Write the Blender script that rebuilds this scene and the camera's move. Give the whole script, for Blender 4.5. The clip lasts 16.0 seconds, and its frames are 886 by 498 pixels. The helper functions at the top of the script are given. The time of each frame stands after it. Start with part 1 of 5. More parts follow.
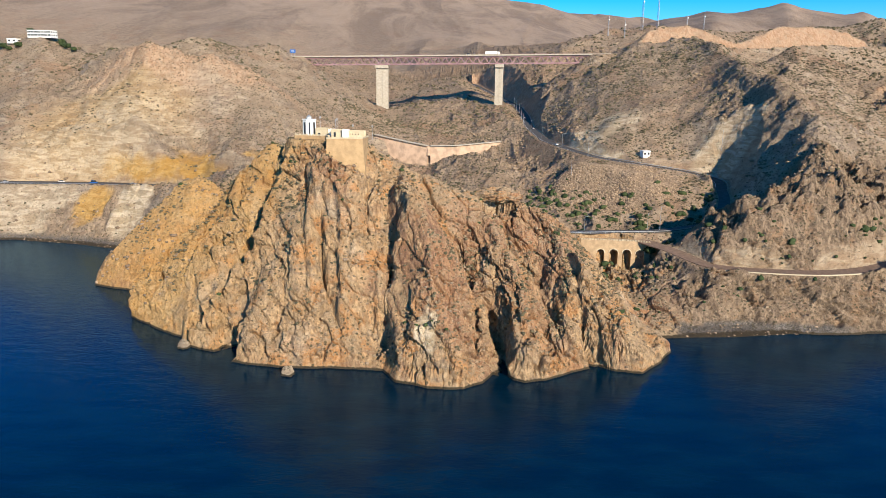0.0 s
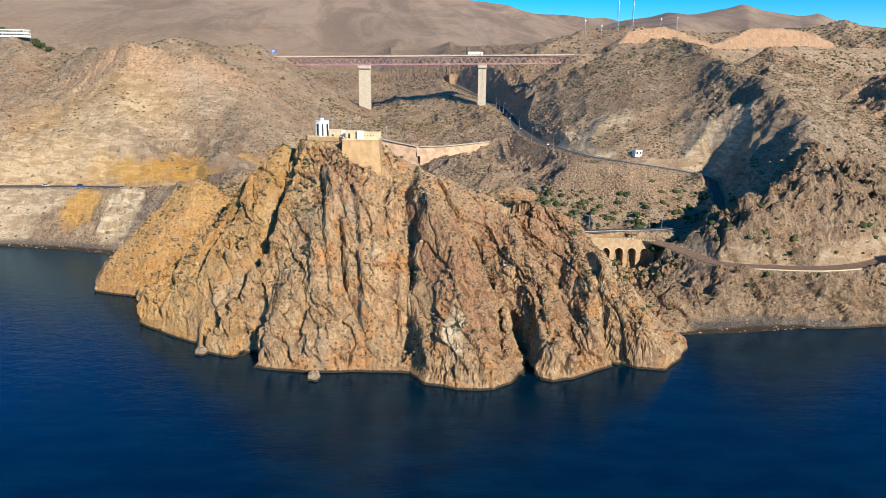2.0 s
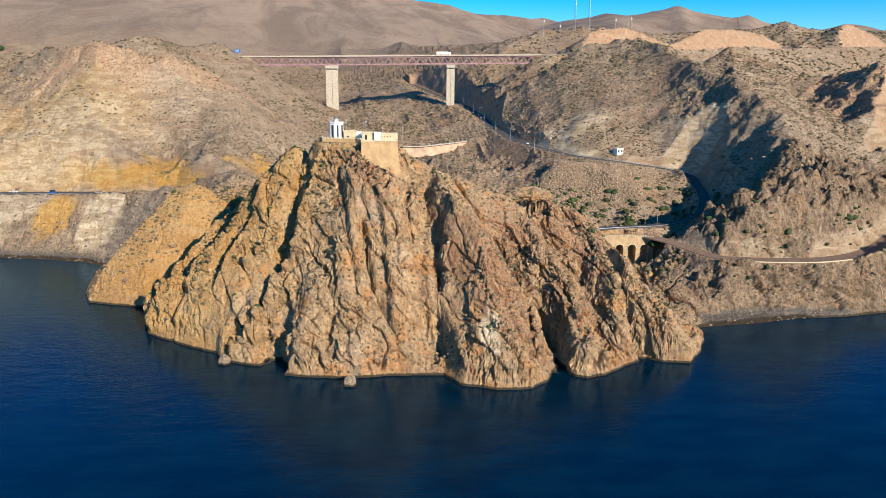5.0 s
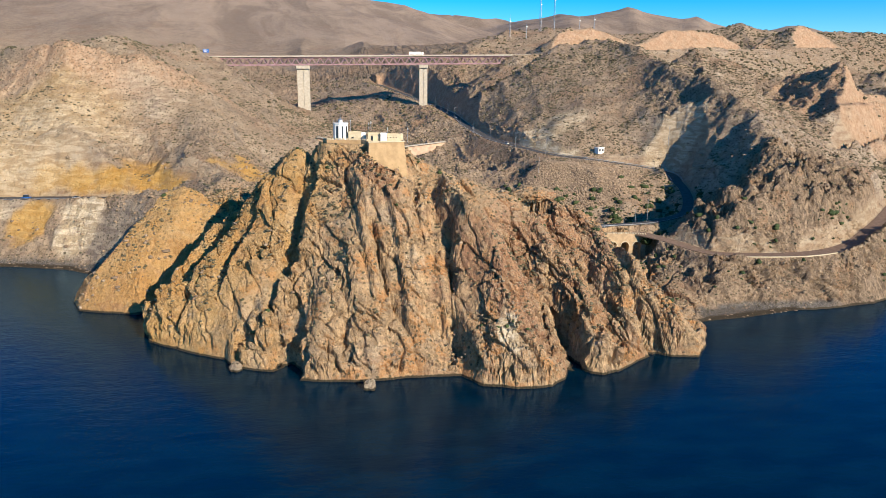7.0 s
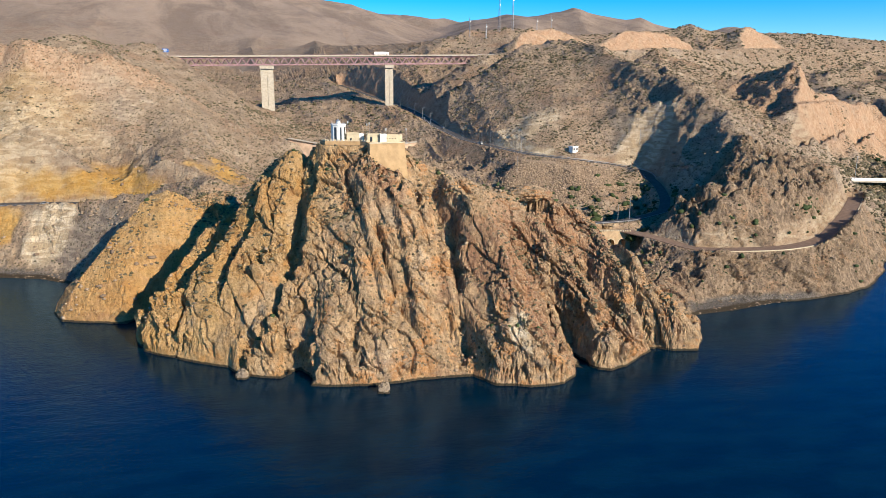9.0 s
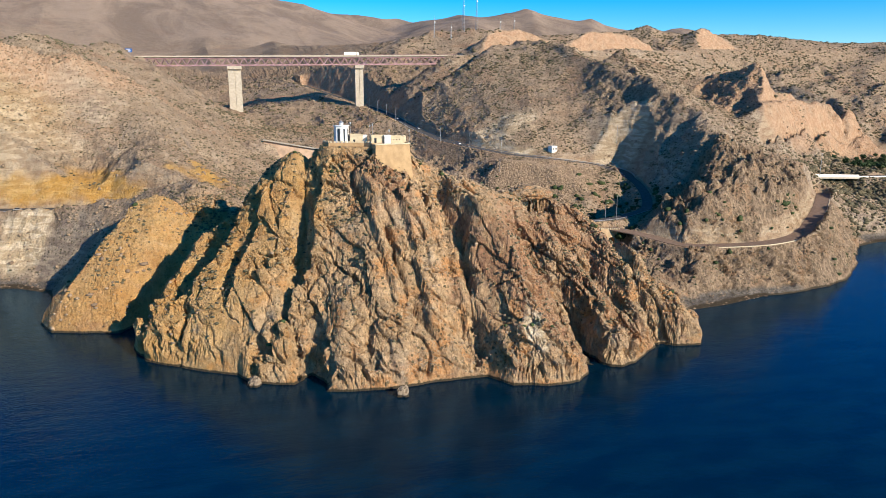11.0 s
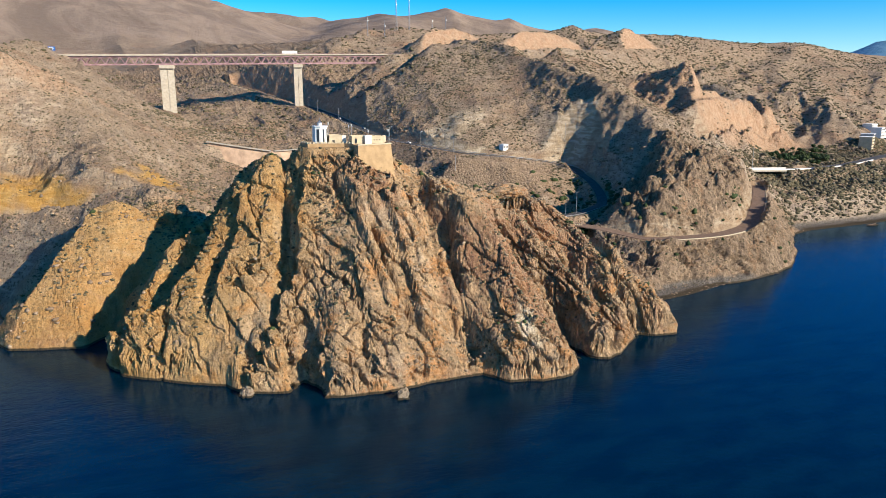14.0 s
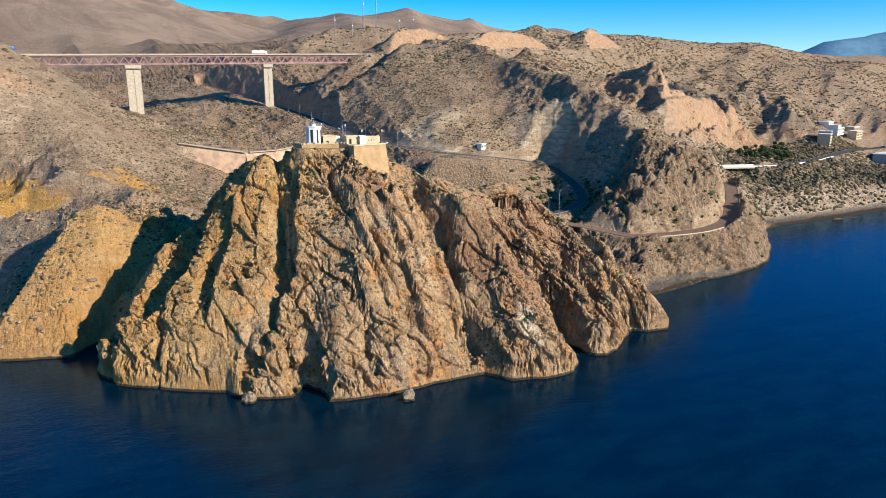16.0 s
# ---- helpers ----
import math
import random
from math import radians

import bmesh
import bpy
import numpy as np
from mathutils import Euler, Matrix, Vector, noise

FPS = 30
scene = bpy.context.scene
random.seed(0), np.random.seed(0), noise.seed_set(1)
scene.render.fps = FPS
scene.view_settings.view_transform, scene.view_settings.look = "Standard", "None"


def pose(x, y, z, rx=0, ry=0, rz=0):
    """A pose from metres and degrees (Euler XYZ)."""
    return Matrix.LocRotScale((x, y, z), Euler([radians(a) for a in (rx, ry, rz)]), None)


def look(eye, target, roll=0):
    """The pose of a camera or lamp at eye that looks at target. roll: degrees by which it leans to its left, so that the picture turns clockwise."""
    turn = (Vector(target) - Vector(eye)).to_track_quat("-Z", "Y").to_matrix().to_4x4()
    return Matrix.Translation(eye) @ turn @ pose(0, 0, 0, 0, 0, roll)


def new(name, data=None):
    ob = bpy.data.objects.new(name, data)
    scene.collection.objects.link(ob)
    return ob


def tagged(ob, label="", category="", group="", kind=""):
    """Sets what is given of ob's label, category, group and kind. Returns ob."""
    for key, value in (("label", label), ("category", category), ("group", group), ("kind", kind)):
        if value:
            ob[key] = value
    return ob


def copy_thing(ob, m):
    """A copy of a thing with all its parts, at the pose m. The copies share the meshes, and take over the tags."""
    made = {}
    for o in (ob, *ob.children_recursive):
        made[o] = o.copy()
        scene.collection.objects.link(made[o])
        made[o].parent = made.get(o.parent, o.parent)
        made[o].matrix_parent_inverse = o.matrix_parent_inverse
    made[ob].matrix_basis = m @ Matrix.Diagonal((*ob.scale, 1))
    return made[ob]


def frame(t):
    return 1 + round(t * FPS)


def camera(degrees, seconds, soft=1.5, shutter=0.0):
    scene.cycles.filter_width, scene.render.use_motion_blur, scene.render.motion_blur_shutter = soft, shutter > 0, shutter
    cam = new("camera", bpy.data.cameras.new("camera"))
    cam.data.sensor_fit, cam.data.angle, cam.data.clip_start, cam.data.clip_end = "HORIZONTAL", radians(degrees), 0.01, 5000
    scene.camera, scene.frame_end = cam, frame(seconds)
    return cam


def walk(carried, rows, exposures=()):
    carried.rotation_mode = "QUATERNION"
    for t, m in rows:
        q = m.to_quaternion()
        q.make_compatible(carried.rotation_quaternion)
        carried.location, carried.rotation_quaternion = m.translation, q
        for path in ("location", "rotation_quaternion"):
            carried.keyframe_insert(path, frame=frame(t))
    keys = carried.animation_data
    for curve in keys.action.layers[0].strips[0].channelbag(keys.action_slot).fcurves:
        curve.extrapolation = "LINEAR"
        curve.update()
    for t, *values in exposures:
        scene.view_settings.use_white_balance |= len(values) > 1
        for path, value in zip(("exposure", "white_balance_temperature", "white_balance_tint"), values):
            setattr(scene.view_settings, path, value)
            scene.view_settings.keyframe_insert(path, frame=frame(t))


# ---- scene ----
cam = camera(64.4, 16.0, soft=.7)
METRES, EYE, TILT, LEAN, TURN = 165.0, 104.0, 0.0, 0.0, 0.0
ROWS = [
    (0.0, 0.0, 0.0, 0.0, 0.19, -13.1, -0.8),
    (0.5, -0.034, 0.0006, 0.0002, -0.57, -13.08, -0.79),
    (1.0, -0.0683, 0.0017, 0.0004, -1.33, -13.07, -0.77),
    (1.5, -0.1027, 0.0033, 0.0003, -2.08, -13.06, -0.76),
    (2.0, -0.1371, 0.0057, 0.0006, -2.84, -13.06, -0.74),
    (2.5, -0.171, 0.0082, 0.0006, -3.6, -13.06, -0.73),
    (3.0, -0.2054, 0.0114, 0.0006, -4.48, -13.06, -0.71),
    (3.5, -0.2396, 0.0151, 0.0004, -5.35, -13.05, -0.68),
    (4.0, -0.2738, 0.0193, 0.0004, -6.21, -13.04, -0.64),
    (6.5, -0.4436, 0.0484, -0.0006, -10.67, -13.0, -0.51),
    (7.0, -0.4771, 0.0559, -0.0003, -11.75, -12.99, -0.48),
    (7.5, -0.51, 0.0637, -0.0002, -12.86, -12.99, -0.45),
    (8.0, -0.543, 0.0723, -0.0002, -14.02, -12.98, -0.43),
    (8.5, -0.5759, 0.0817, 0.0001, -15.15, -12.98, -0.39),
    (11.0, -0.7368, 0.1389, 0.0006, -20.16, -12.93, -0.25),
    (11.5, -0.7647, 0.1511, 0.0008, -21.53, -12.94, -0.21),
    (12.0, -0.7902, 0.1629, 0.0009, -22.83, -12.96, -0.17),
    (12.5, -0.8141, 0.1747, 0.0009, -24.03, -12.98, -0.14),
    (13.0, -0.8364, 0.1857, 0.001, -24.94, -12.98, -0.11),
    (13.5, -0.8576, 0.1965, 0.001, -25.85, -12.99, -0.08),
    (14.0, -0.8782, 0.2073, 0.0011, -26.8, -13.0, -0.04),
    (14.5, -0.8982, 0.2182, 0.0011, -27.74, -13.02, 0.0),
    (15.0, -0.9173, 0.2293, 0.001, -28.55, -13.03, 0.03),
    (15.5, -0.9362, 0.2407, 0.0011, -29.35, -13.03, 0.07),
    (16.0, -0.9547, 0.2522, 0.001, -30.13, -13.02, 0.1),
]
walk(cam, [(t, pose(0, 0, EYE, TILT, LEAN, TURN) @ pose(METRES * x, METRES * y, METRES * z, 90 + pitch, roll, yaw)) for t, x, y, z, yaw, pitch, roll in ROWS])

# ---- light ----
SUN_AZ, SUN_EL = 151.0, 24.0          # compass bearing of the sun from +y clockwise, and its height
world = bpy.data.worlds.new("world")
scene.world = world
world.use_nodes = True
wn = world.node_tree.nodes
sky = wn.new("ShaderNodeTexSky")
sky.sky_type, sky.sun_disc = "NISHITA", False
sky.sun_elevation, sky.sun_rotation = radians(SUN_EL), radians(SUN_AZ)
sky.altitude, sky.air_density, sky.dust_density, sky.ozone_density = 2000, 1.0, 0.0, 4.0
wn["Background"].inputs["Strength"].default_value = 0.115
tone = wn.new("ShaderNodeHueSaturation")
tone.inputs["Saturation"].default_value = 1.55
world.node_tree.links.new(sky.outputs[0], tone.inputs["Color"])
world.node_tree.links.new(tone.outputs[0], wn["Background"].inputs["Color"])
sun = new("sun", bpy.data.lights.new("sun", "SUN"))
sun.data.energy, sun.data.angle, sun.data.color = 5.0, radians(0.5), (1.0, 0.86, 0.68)
sd_ = Vector((math.sin(radians(SUN_AZ)) * math.cos(radians(SUN_EL)), math.cos(radians(SUN_AZ)) * math.cos(radians(SUN_EL)), math.sin(radians(SUN_EL))))
sun.matrix_world = look(sd_ * 500, (0, 0, 0))
scene.view_settings.exposure = 0.63

# ---- materials ----
class Mat:
    """A node material with short ways to add nodes."""
    def __init__(self, name, rough=0.9, metal=0.0, spec=0.3):
        self.m = bpy.data.materials.new(name)
        self.m.use_nodes = True
        self.nt = self.m.node_tree
        self.b = self.nt.nodes["Principled BSDF"]
        self.b.inputs["Roughness"].default_value = rough
        self.b.inputs["Metallic"].default_value = metal
        self.b.inputs["Specular IOR Level"].default_value = spec
        self.place = self.nt.nodes.new("ShaderNodeTexCoord").outputs["Object"]
        self.geo = None

    def link(self, a, b):
        self.nt.links.new(a, b)

    def put(self, socket, v):
        if isinstance(v, (int, float)):
            socket.default_value = v
        elif isinstance(v, tuple):
            socket.default_value = (*v, 1) if len(v) == 3 else v
        else:
            self.link(v, socket)

    def world_place(self):
        if self.geo is None:
            self.geo = self.nt.nodes.new("ShaderNodeNewGeometry")
        return self.geo.outputs["Position"]

    def steep(self):
        """How upright the surface is: 0 level, 1 a wall."""
        self.world_place()
        s = self.nt.nodes.new("ShaderNodeSeparateXYZ")
        self.link(self.geo.outputs["True Normal"], s.inputs[0])
        return self.math("SUBTRACT", 1.0, s.outputs["Z"])

    def scaled(self, co, sx, sy, sz, rx=0, ry=0, rz=0):
        n = self.nt.nodes.new("ShaderNodeMapping")
        n.vector_type = "POINT"
        n.inputs["Scale"].default_value = (sx, sy, sz)
        n.inputs["Rotation"].default_value = (radians(rx), radians(ry), radians(rz))
        self.link(co, n.inputs["Vector"])
        return n.outputs[0]

    def noise(self, co, scale, detail=4, rough=0.55, warp=0.0):
        n = self.nt.nodes.new("ShaderNodeTexNoise")
        n.inputs["Scale"].default_value, n.inputs["Detail"].default_value = scale, detail
        n.inputs["Roughness"].default_value, n.inputs["Distortion"].default_value = rough, warp
        self.link(co, n.inputs["Vector"])
        return n.outputs["Fac"]

    def cells(self, co, scale, feature="F1", rnd=1.0):
        n = self.nt.nodes.new("ShaderNodeTexVoronoi")
        n.feature = feature
        n.inputs["Scale"].default_value, n.inputs["Randomness"].default_value = scale, rnd
        self.link(co, n.inputs["Vector"])
        return n.outputs["Distance"]

    def span(self, v, lo, hi, a=0.0, b=1.0):
        n = self.nt.nodes.new("ShaderNodeMapRange")
        n.interpolation_type = "SMOOTHSTEP"
        for k, x in zip(("From Min", "From Max", "To Min", "To Max"), (lo, hi, a, b)):
            n.inputs[k].default_value = x
        self.put(n.inputs["Value"], v)
        return n.outputs[0]

    def math(self, op, a, b=0.0):
        n = self.nt.nodes.new("ShaderNodeMath")
        n.operation = op
        self.put(n.inputs[0], a), self.put(n.inputs[1], b)
        return n.outputs[0]

    def mix(self, f, a, b, how="MIX"):
        n = self.nt.nodes.new("ShaderNodeMix")
        n.data_type, n.blend_type = "RGBA", how
        self.put(n.inputs[0], f), self.put(n.inputs[6], a), self.put(n.inputs[7], b)
        return n.outputs[2]

    def attr(self, name):
        n = self.nt.nodes.new("ShaderNodeAttribute")
        n.attribute_name = name
        return n.outputs["Fac"]

    def bump(self, v, dist, strength=1.0):
        n = self.nt.nodes.new("ShaderNodeBump")
        n.inputs["Distance"].default_value = dist
        self.put(n.inputs["Strength"], strength)
        self.link(v, n.inputs["Height"])
        last = self.b.inputs["Normal"]
        if last.is_linked:
            self.link(last.links[0].from_socket, n.inputs["Normal"])
        self.link(n.outputs[0], last)

    def color(self, v):
        self.put(self.b.inputs["Base Color"], v)


def plain(name, color, rough=0.7, metal=0.0, spread=0.18, scale=0.6, bump=0.02, spec=0.3):
    """Paint, concrete, steel and the like: one colour with stains and grain at two sizes."""
    m = Mat(name, rough, metal, spec)
    c = m.world_place()
    a, b = m.noise(c, scale, 5), m.noise(c, scale * 9, 4)
    dark, light = tuple(x * (1 - spread) for x in color), tuple(min(x * (1 + spread), .95) for x in color)
    col = m.mix(m.span(a, .35, .65), dark, light)
    col = m.mix(m.span(b, .45, .7, 0, .35), col, tuple(x * .7 for x in color))
    m.color(col)
    if bump:
        m.bump(b, bump)
    return m.m


def land_material(name):
    m = Mat(name, .93, 0, .15)
    p = m.world_place()
    head, cut, beach = m.attr("head"), m.attr("cut"), m.attr("beach")
    ochre, pale, red, far = m.attr("ochre"), m.attr("pale"), m.attr("red"), m.attr("far")
    steep = m.steep()
    n_big, n_mid, n_fine = m.noise(p, .018, 5, .6, .6), m.noise(p, .09, 6, .62, .4), m.noise(p, .9, 6, .65)
    strata = m.noise(m.scaled(p, .09, .09, .34, 24, 14, 0), 1.0, 4, .55, .8)
    streak = m.noise(m.scaled(p, .42, .3, .16, 38, 26, 15), 1.0, 6, .66, .9)
    # hills: tan soil, grey stone, russet bands
    soil = m.mix(m.span(n_mid, .38, .62), (.315, .23, .155), (.44, .33, .225))
    soil = m.mix(m.span(n_big, .48, .66, 0, .7), soil, (.36, .225, .14))
    stone = m.mix(m.span(strata, .36, .64), (.26, .20, .155), (.47, .375, .27))
    hill = m.mix(m.span(m.math("ADD", steep, m.math("MULTIPLY", m.math("SUBTRACT", n_mid, .5), .5)), .16, .42), soil, stone)
    # headland: orange-brown rock with grey ribs
    rock = m.mix(m.span(streak, .36, .64), (.335, .225, .128), (.64, .44, .25))
    rock = m.mix(m.span(n_mid, .48, .62, 0, .85), rock, m.mix(m.span(n_fine, .4, .6), (.47, .22, .08), (.62, .33, .14)))
    rock = m.mix(m.span(m.noise(p, .045, 5, .6, .7), .53, .66, 0, .5), rock, m.mix(m.span(n_fine, .4, .6), (.50, .40, .28), (.66, .55, .41)))
    rock = m.mix(m.span(strata, .54, .7, 0, .55), rock, (.25, .19, .14))
    rock = m.mix(m.span(n_big, .47, .6, 0, .75), rock, m.mix(m.span(streak, .4, .6), (.27, .135, .085), (.44, .24, .13)))
    ledge = m.mix(m.span(n_fine, .4, .6), (.37, .265, .16), (.51, .37, .23))
    rock = m.mix(m.span(m.math("ADD", steep, m.math("MULTIPLY", m.math("SUBTRACT", n_fine, .5), .3)), .22, .4), ledge, rock)
    bare = m.mix(m.span(streak, .36, .64), (.16, .115, .08), (.40, .29, .19))
    bare = m.mix(m.span(n_mid, .5, .68, 0, .7), bare, (.40, .24, .135))
    hill = m.mix(m.math("MULTIPLY", m.attr("rocky"), m.span(steep, .1, .3, .4, 1)), hill, bare)
    col = m.mix(head, hill, rock)
    # zones of other rock
    fresh = m.mix(m.span(strata, .35, .65), (.35, .235, .15), (.46, .35, .235))
    col = m.mix(m.math("MULTIPLY", cut, .8), col, fresh)
    col = m.mix(m.math("MULTIPLY", ochre, m.span(n_mid, .3, .5, .5, 1)), col, m.mix(m.span(strata, .4, .6), (.52, .29, .075), (.60, .37, .12)))
    col = m.mix(m.math("MULTIPLY", red, m.span(n_mid, .3, .55, .4, 1)), col, m.mix(m.span(streak, .4, .6), (.43, .255, .15), (.55, .38, .25)))
    col = m.mix(m.math("MULTIPLY", pale, m.span(n_fine, .3, .6, .6, 1)), col, m.mix(m.span(strata, .4, .62), (.50, .39, .25), (.76, .64, .46)))
    shingle = m.mix(m.span(m.noise(p, 2.5, 4), .4, .62), (.10, .09, .08), (.24, .21, .18))
    col = m.mix(beach, col, shingle)
    stones = m.cells(p, .9)
    cob = m.mix(m.span(stones, .15, .5), (.46, .385, .29), (.17, .13, .10))
    col = m.mix(m.attr("cobble"), col, cob)
    # stones and dry low herbs, too small to be built
    dots = m.cells(p, .55)
    bald = m.math("SUBTRACT", 1.0, m.math("MAXIMUM", m.math("MAXIMUM", pale, cut), ochre))
    col = m.mix(m.math("MULTIPLY", m.math("MULTIPLY", bald, m.span(dots, .24, .36, .85, 0)), m.span(m.math("SUBTRACT", n_mid, m.math("MULTIPLY", steep, .25)), .24, .42)), col, (.10, .088, .05))
    col = m.mix(m.span(n_fine, .55, .75, 0, .5), col, m.mix(.5, col, (.16, .11, .07)))
    # pale chips and dark pits of weathered stone
    chips, coarse = m.noise(p, 2.2, 5, .75), m.noise(p, .33, 7, .72, .5)
    col = m.mix(m.span(chips, .54, .68, 0, .55), col, m.mix(.55, col, (.62, .50, .36)))
    col = m.mix(m.span(chips, .45, .33, 0, .5), col, m.mix(.7, col, (.06, .045, .03)))
    col = m.mix(m.span(coarse, .43, .34, 0, .5), col, m.mix(.6, col, (.09, .068, .05)))
    # wet foot of the rocks
    z = m.nt.nodes.new("ShaderNodeSeparateXYZ")
    m.link(p, z.inputs[0])
    wet = m.span(m.math("ADD", z.outputs["Z"], m.math("MULTIPLY", n_fine, -1.2)), .0, .5, 1, 0)
    col = m.mix(wet, col, (.075, .058, .036))
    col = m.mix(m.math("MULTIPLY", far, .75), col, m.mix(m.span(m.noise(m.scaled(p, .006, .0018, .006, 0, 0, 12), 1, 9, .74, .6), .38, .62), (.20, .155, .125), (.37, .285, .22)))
    # blue distance haze painted into the base colour of the farthest eastern mountains
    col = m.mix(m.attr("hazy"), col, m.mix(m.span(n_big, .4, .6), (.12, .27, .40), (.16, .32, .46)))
    m.color(col)
    m.bump(m.noise(m.scaled(p, .012, .003, .012, 0, 0, 12), 1, 6, .6), 26.0, m.math("MULTIPLY", m.span(m.attr("far"), 0, .4), .22))
    m.bump(n_mid, 3.0, .7)
    m.bump(coarse, 2.6, .8)
    m.bump(m.cells(m.scaled(p, .30, .30, .14, 20, 14, 10), 1, "DISTANCE_TO_EDGE"), 1.2, m.math("MULTIPLY", head, .8))
    m.bump(m.cells(m.scaled(p, .5, .5, .7, 20, 12, 0), 1), .6, .6)
    m.bump(n_fine, 1.3, 1.0)
    m.bump(chips, .4, .9)
    return m.m


LAND = land_material("rock_and_soil")


def sea_material():
    m = Mat("sea_water", .5, 0, 0)
    m.b.inputs["IOR"].default_value = 1.33
    p = m.world_place()
    a = m.noise(m.scaled(p, .05, .11, 1, 0, 0, 20), 1, 3, .5)
    m.color(m.mix(m.span(a, .35, .65), (.0, .010, .025), (.0005, .016, .034)))
    m.b.inputs["Specular IOR Level"].default_value = 0
    m.bump(m.noise(m.scaled(p, .10, .22, 1, 0, 0, 25), 1, 4, .6), 1.2, .12)
    m.bump(m.noise(m.scaled(p, .55, .95, 1, 0, 0, 15), 1, 4, .6), .3, .3)
    ripple = m.b.inputs["Normal"].links[0].from_socket
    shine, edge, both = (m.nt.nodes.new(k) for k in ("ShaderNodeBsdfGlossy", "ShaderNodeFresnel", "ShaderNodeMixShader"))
    # reflections get their blue from this gloss tint, which mutes the rock's red
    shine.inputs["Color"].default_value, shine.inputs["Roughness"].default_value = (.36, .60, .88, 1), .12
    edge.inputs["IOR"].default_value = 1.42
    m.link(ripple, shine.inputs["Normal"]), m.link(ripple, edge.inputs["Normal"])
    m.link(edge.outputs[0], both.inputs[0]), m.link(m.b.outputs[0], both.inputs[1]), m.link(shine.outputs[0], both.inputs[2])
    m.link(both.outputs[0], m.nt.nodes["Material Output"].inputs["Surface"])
    return m.m


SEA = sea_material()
ASPHALT = plain("asphalt", (.075, .073, .072), .85, 0, .2, .4, .01)
TRACK = plain("dirt_track", (.20, .135, .095), .95, 0, .18, .5, .03)
CONCRETE = plain("concrete", (.43, .385, .31), .85, 0, .12, .5, .01)
WHITE = plain("white_paint", (.78, .77, .73), .6, 0, .06, .5, .0)
STEEL = plain("purple_steel", (.31, .19, .20), .55, .2, .25, .3, .0)

GALV = plain("galvanised_steel", (.42, .43, .44), .45, .7, .12, 1.0, .0)
TAN_WALL = plain("tan_render", (.39, .265, .14), .9, 0, .14, .35, .03)
CREAM = plain("cream_render", (.52, .44, .30), .85, 0, .1, .4, .02)
DAM_STONE = plain("reddish_masonry", (.46, .33, .235), .9, 0, .2, .2, .03)
ARCH_STONE = plain("tan_masonry", (.42, .30, .18), .9, 0, .16, .4, .03)
GLASS_DARK = plain("dark_glass", (.03, .035, .04), .15, 0, .2, 1.0, .0, .6)
BLUE_SIGN = plain("blue_sign_paint", (.02, .12, .42), .5, 0, .08, 1.0, .0)
RED_PAINT = plain("red_paint", (.45, .06, .05), .5, 0, .1, 1.0, .0)
GREY_PAINT = plain("grey_paint", (.35, .36, .36), .5, .1, .1, 1.0, .0)
RUBBER = plain("rubber", (.02, .02, .02), .9, 0, .1, 3.0, .0)
BARK = plain("bark", (.16, .11, .07), .95, 0, .25, 2.0, .03)
TIMBER = plain("timber_pole", (.22, .16, .11), .9, 0, .2, 1.0, .0)
LAMP_GLASS = plain("lamp_glass", (.6, .62, .62), .2, 0, .05, 1.0, .0, .5)


def leaf_material(name, a, b):
    m = Mat(name, .85, 0, .2)
    info = m.nt.nodes.new("ShaderNodeNewGeometry")
    col = m.mix(info.outputs["Random Per Island"], a, b)
    col = m.mix(m.span(m.noise(m.world_place(), 1.2, 3), .35, .65, 0, .5), col, tuple(x * .5 for x in a))
    m.color(col)
    return m.m


SCRUB = leaf_material("dry_scrub", (.085, .078, .044), (.19, .158, .098))
GREEN = leaf_material("green_shrub", (.030, .050, .018), (.075, .100, .040))
PINE = leaf_material("pine_needles", (.018, .042, .016), (.045, .085, .030))
STONE = leaf_material("loose_stone", (.20, .145, .10), (.44, .33, .22))


# ---- terrain: one height function for all the land ----
def lattice(ix, iy, seed):
    """A random number in 0..1 for every lattice point."""
    v = ix.astype(np.int32).view(np.uint32) * np.uint32(374761393) + iy.astype(np.int32).view(np.uint32) * np.uint32(668265263) + np.uint32(seed * 974711 & 0xFFFFFFFF)
    v = (v ^ (v >> np.uint32(13))) * np.uint32(1274126177)
    return ((v ^ (v >> np.uint32(16))) & np.uint32(0xFFFF)) / 65535.0


def grain(x, y, seed=0):
    """Smooth value noise, -1..1."""
    ix, iy = np.floor(x), np.floor(y)
    fx, fy = x - ix, y - iy
    ux, uy = fx * fx * fx * (fx * (fx * 6 - 15) + 10), fy * fy * fy * (fy * (fy * 6 - 15) + 10)
    a, b = lattice(ix, iy, seed), lattice(ix + 1, iy, seed)
    c, d = lattice(ix, iy + 1, seed), lattice(ix + 1, iy + 1, seed)
    return 2 * (a + (b - a) * ux + (c - a) * uy + (a - b - c + d) * ux * uy) - 1


def rough(x, y, octaves, seed=0, gain=0.5):
    out, amp = 0.0, 1.0
    for k in range(octaves):
        out = out + amp * grain(x, y, seed + 17 * k)
        x, y, amp = 2.03 * x * 0.8 - 2.03 * y * 0.6 + 5.1, 2.03 * x * 0.6 + 2.03 * y * 0.8 - 3.7, amp * gain
    return out


